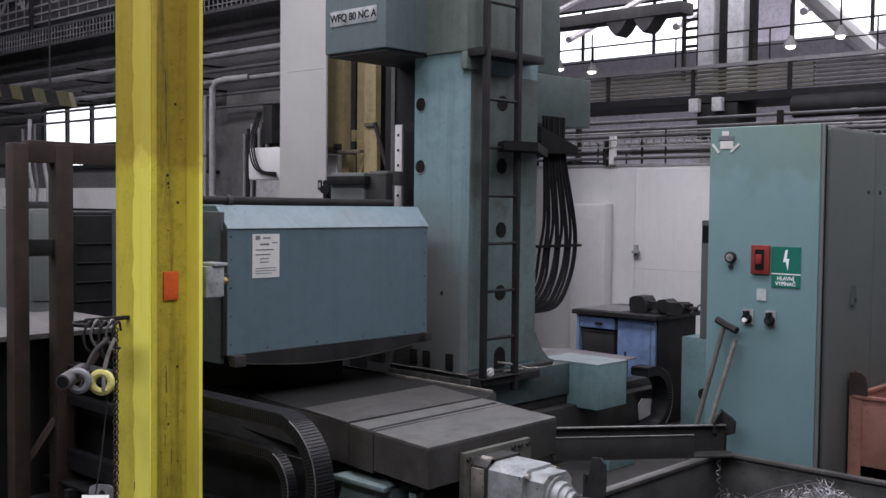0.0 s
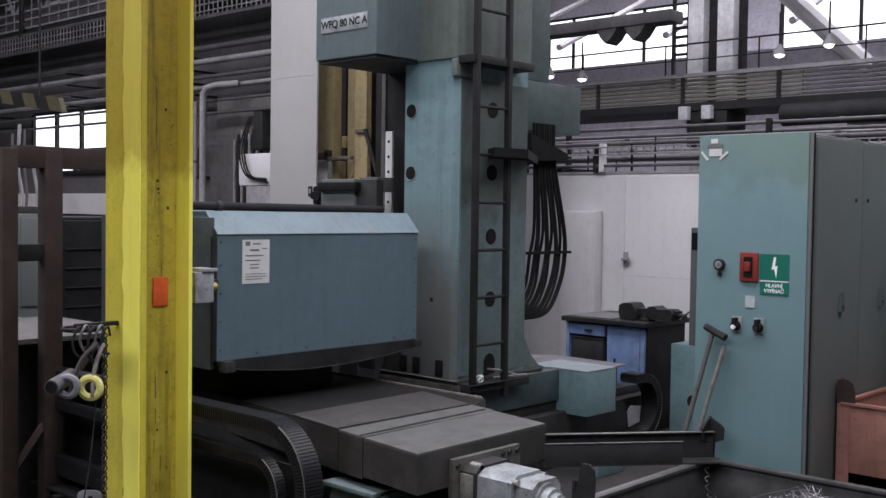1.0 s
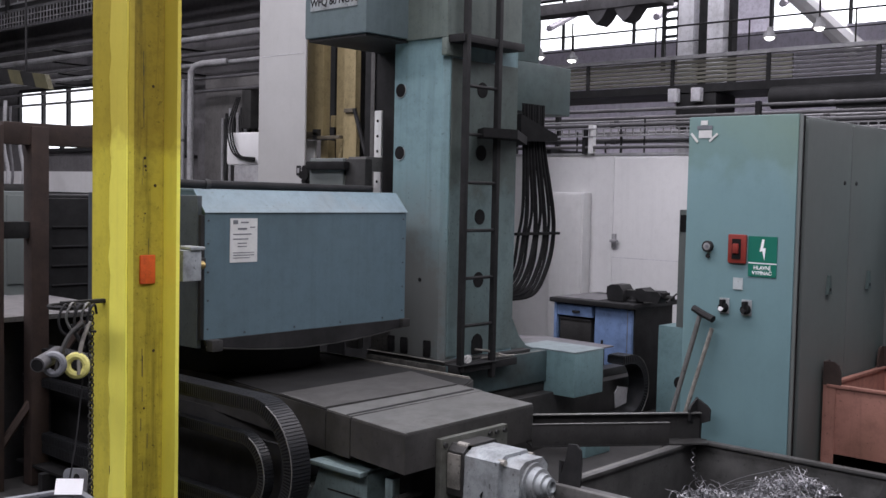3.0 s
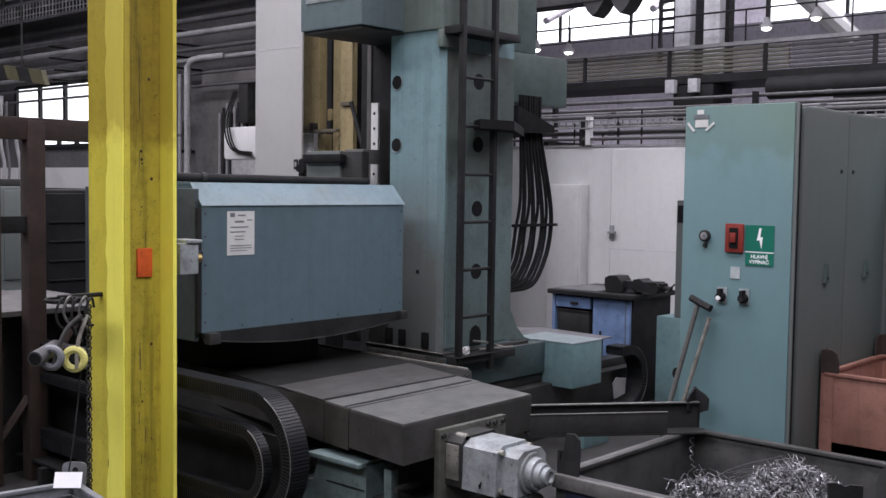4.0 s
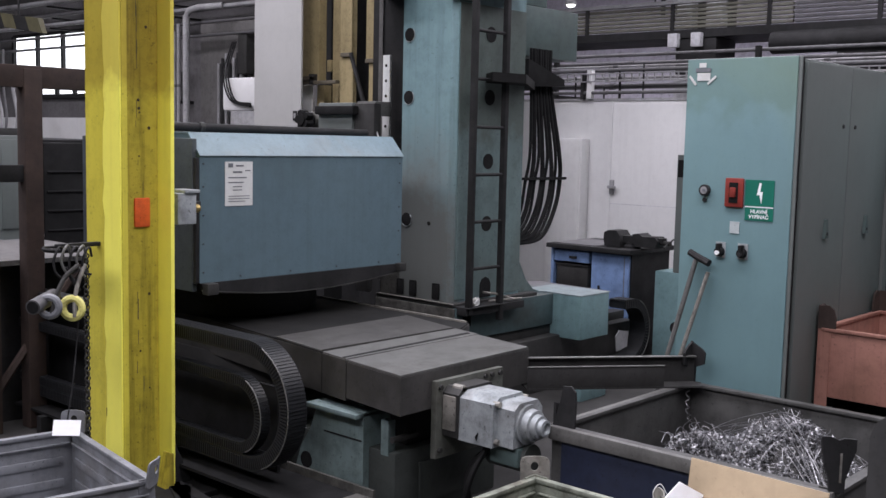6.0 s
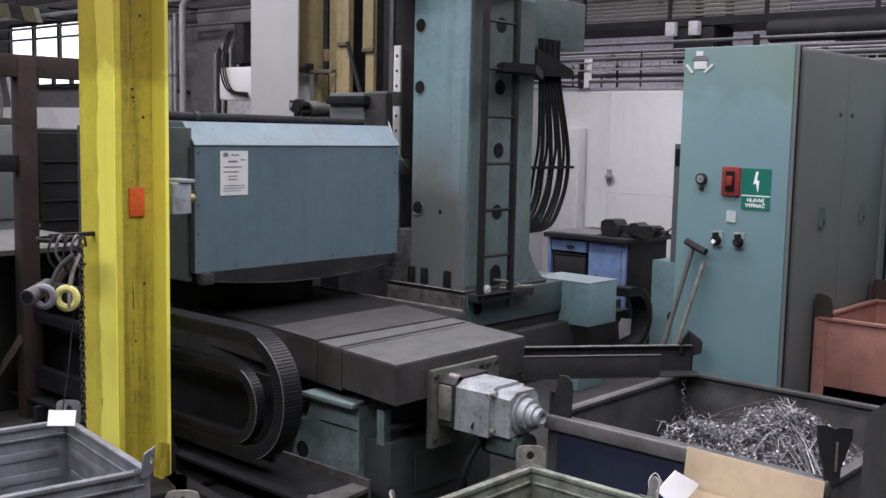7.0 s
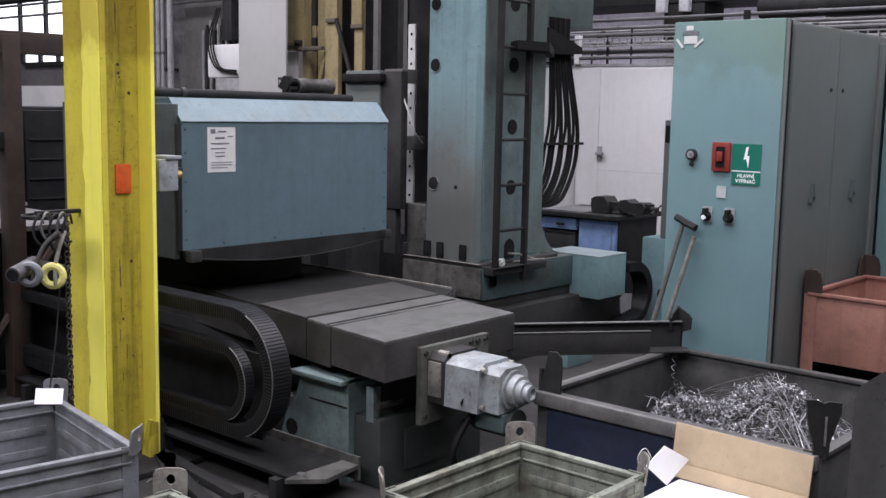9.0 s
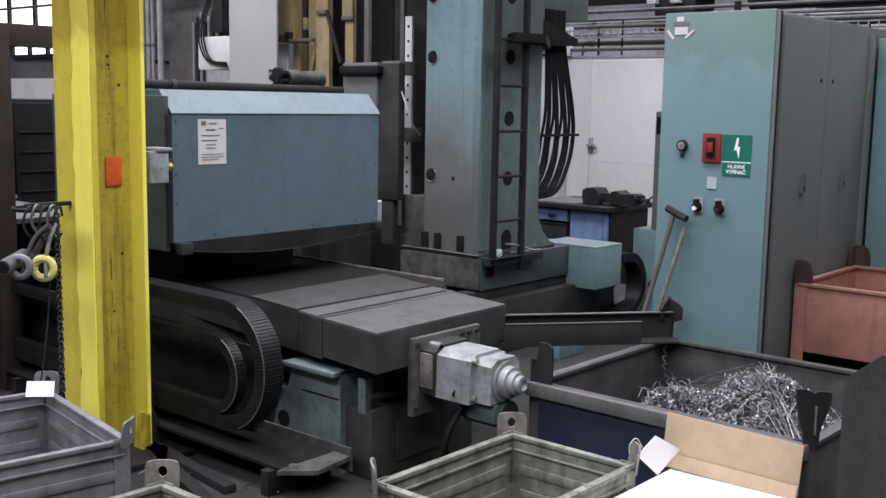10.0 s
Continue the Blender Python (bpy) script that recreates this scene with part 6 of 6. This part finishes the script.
for k in range(18):
    z = rnd.uniform(0.3, 2.3)
    x = rnd.choice((2.79, 2.865, 2.868, 2.873, 2.90)) + rnd.uniform(-0.003, 0.003)
    part("scratch", box(B(), x, x + rnd.uniform(0.001, 0.0028), 4.5535, 4.555, z, z + rnd.uniform(0.02, 0.16)), M_BRACK, ps)
for k in range(22):
    z = rnd.uniform(0.2, 2.4)
    y = rnd.choice((4.553, 4.555, 4.560)) + rnd.uniform(-0.003, 0.003)
    part("paint_crack", box(B(), 2.6985, 2.6998, y, y + rnd.uniform(0.002, 0.005), z, z + rnd.uniform(0.01, 0.07)), M_RUST, ps)
for k in range(14):
    z = rnd.uniform(0.2, 2.4)
    x = rnd.choice((2.74, 2.80, 2.87, 2.88, 2.93)) + rnd.uniform(-0.01, 0.01)
    part("paint_chip", lathe(B(), (x, 4.555, z), (0, -1, 0), [(0.0, rnd.uniform(0.004, 0.009)), (0.001, 0.004)], 7), M_RUST, ps)
part("orange_tag", box(B(), 2.849, 2.934, 4.543, 4.5545, 1.266, 1.408, 0.008), M_ORANGE, ps, "orange plastic reflector")
rk = thing("hook_rack", "round hanging rack with lifting hooks, a tube and a yellow ring", "hook rack", (2.45, 4.6, 0.9))
part("rack_ring", tube(B(), [(2.48 + 0.085 * math.cos(a / 16 * 6.2832), 4.56 + 0.085 * math.sin(a / 16 * 6.2832), 1.185) for a in range(17)], 0.007, 6), M_DARK, rk)
part("rack_plate", lathe(B(), (2.48, 4.56, 1.172), (0, 0, 1), [(0, 0.01), (0, 0.085), (0.006, 0.085), (0.006, 0.01)], 24), M_DARK, rk)
part("rack_arm", box(B(), 2.48, 2.71, 4.605, 4.635, 1.18, 1.20, 0.004), M_DARK, rk)
for k, (x, z) in enumerate(((2.40, 1.19), (2.435, 1.195), (2.475, 1.185), (2.51, 1.19), (2.54, 1.18))):
    part("hook", tube(B(), curve_pts([(x + 0.035, 4.47, z - 0.03), (x + 0.02, 4.46, z + 0.012), (x - 0.005, 4.45, z), (x - 0.022, 4.45, z - 0.05), (x - 0.012 + 0.01 * (k % 2), 4.45, z - 0.10), (x + 0.02, 4.45, z - 0.13 + 0.02 * (k % 3))], 5), 0.006, 7), M_STEEL if k % 2 else M_DARK, rk, "steel lifting hook")
for pts, m_ in (([(2.49, 4.44, 1.12), (2.42, 4.43, 1.07), (2.375, 4.425, 0.99), (2.345, 4.42, 0.90)], M_IRON), ([(2.53, 4.45, 1.12), (2.49, 4.44, 1.04), (2.468, 4.43, 0.97), (2.46, 4.42, 0.885)], M_LUG), ([(2.44, 4.46, 1.11), (2.47, 4.45, 1.05), (2.50, 4.45, 1.0)], M_DARK)):
    part("shank", tube(B(), curve_pts(pts, 5), 0.010, 8), m_, rk, "dark forged shank")
part("tube", cyl(B(), (2.262, 4.42, 0.950), (2.42, 4.53, 0.975), 0.034, 16), M_PIPED, rk, "grey steel tube")
part("tube_bore", cyl(B(), (2.259, 4.418, 0.9496), (2.264, 4.4215, 0.9503), 0.027, 16), M_BLACK, rk)


def torus(b, c, ax, R, r, n=24):
    pts = ring(c, ax, R, n)
    return tube(b, pts + [pts[0]], r, 8)


part("ring", torus(B(), (2.345, 4.43, 0.945), (0.75, 0.66, 0.0), 0.042, 0.017), M_BING, rk, "worn grey steel ring")
part("ring", torus(B(), (2.46, 4.44, 0.925), (0.75, 0.66, 0.0), 0.044, 0.018), mat("pale_yellow_ring", (0.72, 0.68, 0.22), 0.4, dirt=(0.5, 0.45, 0.15), amount=0.5, dscale=10), rk, "yellow-painted ring")
cn = B()
for k in range(48):
    z = 1.15 - 0.024 * k
    torus(cn, (2.565, 4.50, z), (1, 0.3, 0) if k % 2 else (0.3, 1, 0), 0.012, 0.004, 8)
part("hanging_chain", cn, M_IRON, rk, "dark link chain")
part("cord", tube(B(), curve_pts([(2.5, 4.45, 0.9), (2.46, 4.44, 0.6), (2.42, 4.43, 0.4)], 8), 0.004, 5), M_DARK, rk)

# ---- rusty frame and clutter beyond the post ----
rf = thing("rusty_frame", "rusty brown steel storage frame", "steel frame", (2.9, 6.2, FLOOR))
for x0, x1, y in ((2.775, 2.87, 6.0), (3.035, 3.145, 6.0), (3.33, 3.42, 7.2), (3.645, 3.74, 7.2)):
    part("post", box(B(), x0, x1, y, y + 0.1, FLOOR, 2.08, 0.006), M_RUST, rf)
part("top_beam", box(B(), 2.87, 3.6, 6.01, 6.09, 1.97, 2.10, 0.006), M_RUST, rf)
part("cross_beam", box(B(), 2.87, 3.035, 6.02, 6.08, 1.42, 1.52, 0.006), M_DARK, rf)
part("shelf", box(B(), 2.6, 3.75, 6.11, 7.3, 0.92, 0.95), M_COND, rf, "dusty grey steel shelf")
part("low_brace", tube(B(), [(2.8, 6.05, 0.1), (3.4, 6.05, 0.9)], 0.025, 6), M_RUST, rf)
part("low_panel", box(B(), 2.6, 3.6, 6.25, 6.3, FLOOR, 0.9), M_DARK, rf)
lt = thing("steel_table", "pale worn steel table in the dark bay", "table", (3.6, 8, FLOOR))
part("tabletop", box(B(), 2.6, 3.7, 7.6, 9.0, 0.87, 0.91, 0.006), M_PIPED, lt)
part("table_base", box(B(), 2.7, 3.6, 7.8, 8.9, FLOOR, 0.87), M_DARK, lt)
lc = thing("machine_cabinet", "grey-teal machine cabinet beside the covered machine", "cabinet", (4.1, 8.5, FLOOR))
part("body", box(B(), 3.86, 4.22, 8.10, 9.0, FLOOR, 1.68, 0.01), M_CABS, lc)
part("front_door", box(B(), 3.89, 4.19, 8.085, 8.0995, 0.95, 1.65, 0.005), M_CABS, lc)
part("handle", box(B(), 4.13, 4.15, 8.07, 8.0845, 1.2, 1.34, 0.003), M_DARK, lc)
hs = thing("hydraulic_hoses", "pale hoses rising from the grey-teal machine cabinet", "hoses", (4.0, 8.3, 1.68))
for k, (x, top) in enumerate(((3.93, 2.32), (3.99, 2.40), (4.03, 2.36), (4.12, 2.2))):
    part("hose", tube(B(), curve_pts([(x, 8.3, 1.681), (x + 0.01, 8.3, 1.85), (x - 0.012 * (k % 2), 8.32, 2.05), (x + 0.01, 8.34, top)], 6), 0.011 + 0.004 * (k % 2), 8), M_PIPE if k % 2 else M_PIPED, hs)
part("valve_block", box(B(), 3.90, 4.15, 8.25, 8.40, 1.681, 1.74, 0.008), M_IRON, hs)
bm_ = thing("dark_machine", "black covered machine in the unlit bay", "machine", (5.4, 8.8, FLOOR))
for k in range(5):
    part("cover_fold", cyl(B(), (4.32, 8.197, 0.75 + 0.16 * k), (6.5, 8.197, 0.75 + 0.16 * k), 0.010, 8), M_BLACK, bm_)
part("cover", box(B(), 4.29, 6.6, 8.2, 9.5, FLOOR, 1.63, 0.02), M_BLACK, bm_)
part("top_strip", box(B(), 4.32, 6.5, 8.3, 9.45, 1.63, 1.655, 0.01), M_DARK, bm_)
part("shelf_edge", box(B(), 4.24, 4.29, 8.2, 9.45, 0.86, 0.89), M_PIPE, bm_)
wl = thing("white_low_wall", "low pale barrier wall in the far bay", "barrier", (9, 20, FLOOR))
part("barrier", box(B(), 4.0, 16.0, 22.0, 22.2, FLOOR, 2.2), M_WALL, wl)
part("barrier_rail", cyl(B(), (4, 21.8, 2.45), (16, 21.8, 2.45), 0.04, 8), M_DARK, wl)
og = thing("wooden_crate", "ochre wooden crate side", "crate", (2.55, 6.6, FLOOR))
part("board", box(B(), 2.35, 2.72, 6.4, 6.45, 0.25, 0.62, 0.006), mat("ochre_board", (0.30, 0.19, 0.08), 0.7, var=0.2), og)
part("board", box(B(), 2.35, 2.72, 6.4, 6.44, 0.63, 0.80, 0.006), M_MUSTARD, og)
part("crate_base", box(B(), 2.35, 2.72, 6.4, 6.9, FLOOR, 0.25, 0.006), M_DARK, og)
yb = thing("striped_barrier", "yellow and black striped crane barrier bar", "barrier", (5.5, 14.5, 3.2))
for k in range(8):
    y = 13.9 - 0.3 * k
    z = 3.12 + 0.125 * (y - 12.6)
    part("stripe", prism(B(), [(y, z), (y - 0.3, z - 0.0375), (y - 0.4, z - 0.21), (y - 0.1, z - 0.17)], "x", 5.97, 6.03), M_STRIPEY if k % 2 else M_BLACK, yb, smooth=False)
for y in (13.4, 12.0):
    part("hanger", cyl(B(), (6.0, y, 3.02), (6.0, y, ROOF), 0.012, 6), M_DARK, yb)


for k in range(60):
    x, y = rnd.uniform(3.0, 3.9), rnd.uniform(2.75, 3.3)
    if k % 3 == 0:
        x, y = rnd.uniform(2.5, 3.1), rnd.uniform(3.3, 4.3)
    ch2 = curve_pts([(x, y, FLOOR + 0.004), (x + rnd.gauss(0, 0.02), y + rnd.gauss(0, 0.02), FLOOR + 0.012), (x + rnd.gauss(0, 0.03), y + rnd.gauss(0, 0.03), FLOOR + 0.004)], 3)
    if k == 0:
        chips = B()
    tube(chips, ch2, 0.003, 4)
tagged(solid("floor_chips", chips, M_SWARF), "scattered steel chips on the oily floor", "chips", kind="stuff")


def motions():
    slide = [(0.0, 0.0), (4.5, 0.0), (5.0, 0.03), (5.5, 0.065), (7.0, 0.27), (7.5, 0.335), (8.0, 0.405), (8.5, 0.468), (9.0, 0.54), (9.5, 0.592), (10.0, 0.605)]
    walk(col, [(t, pose(5.45 + s, 4.9, 0.3)) for t, s in slide])
    walk(cc, [(t, pose(6.95 + 0.58 * s, 4.3, 0.02, 0, 0, 90)) for t, s in slide])


motions()
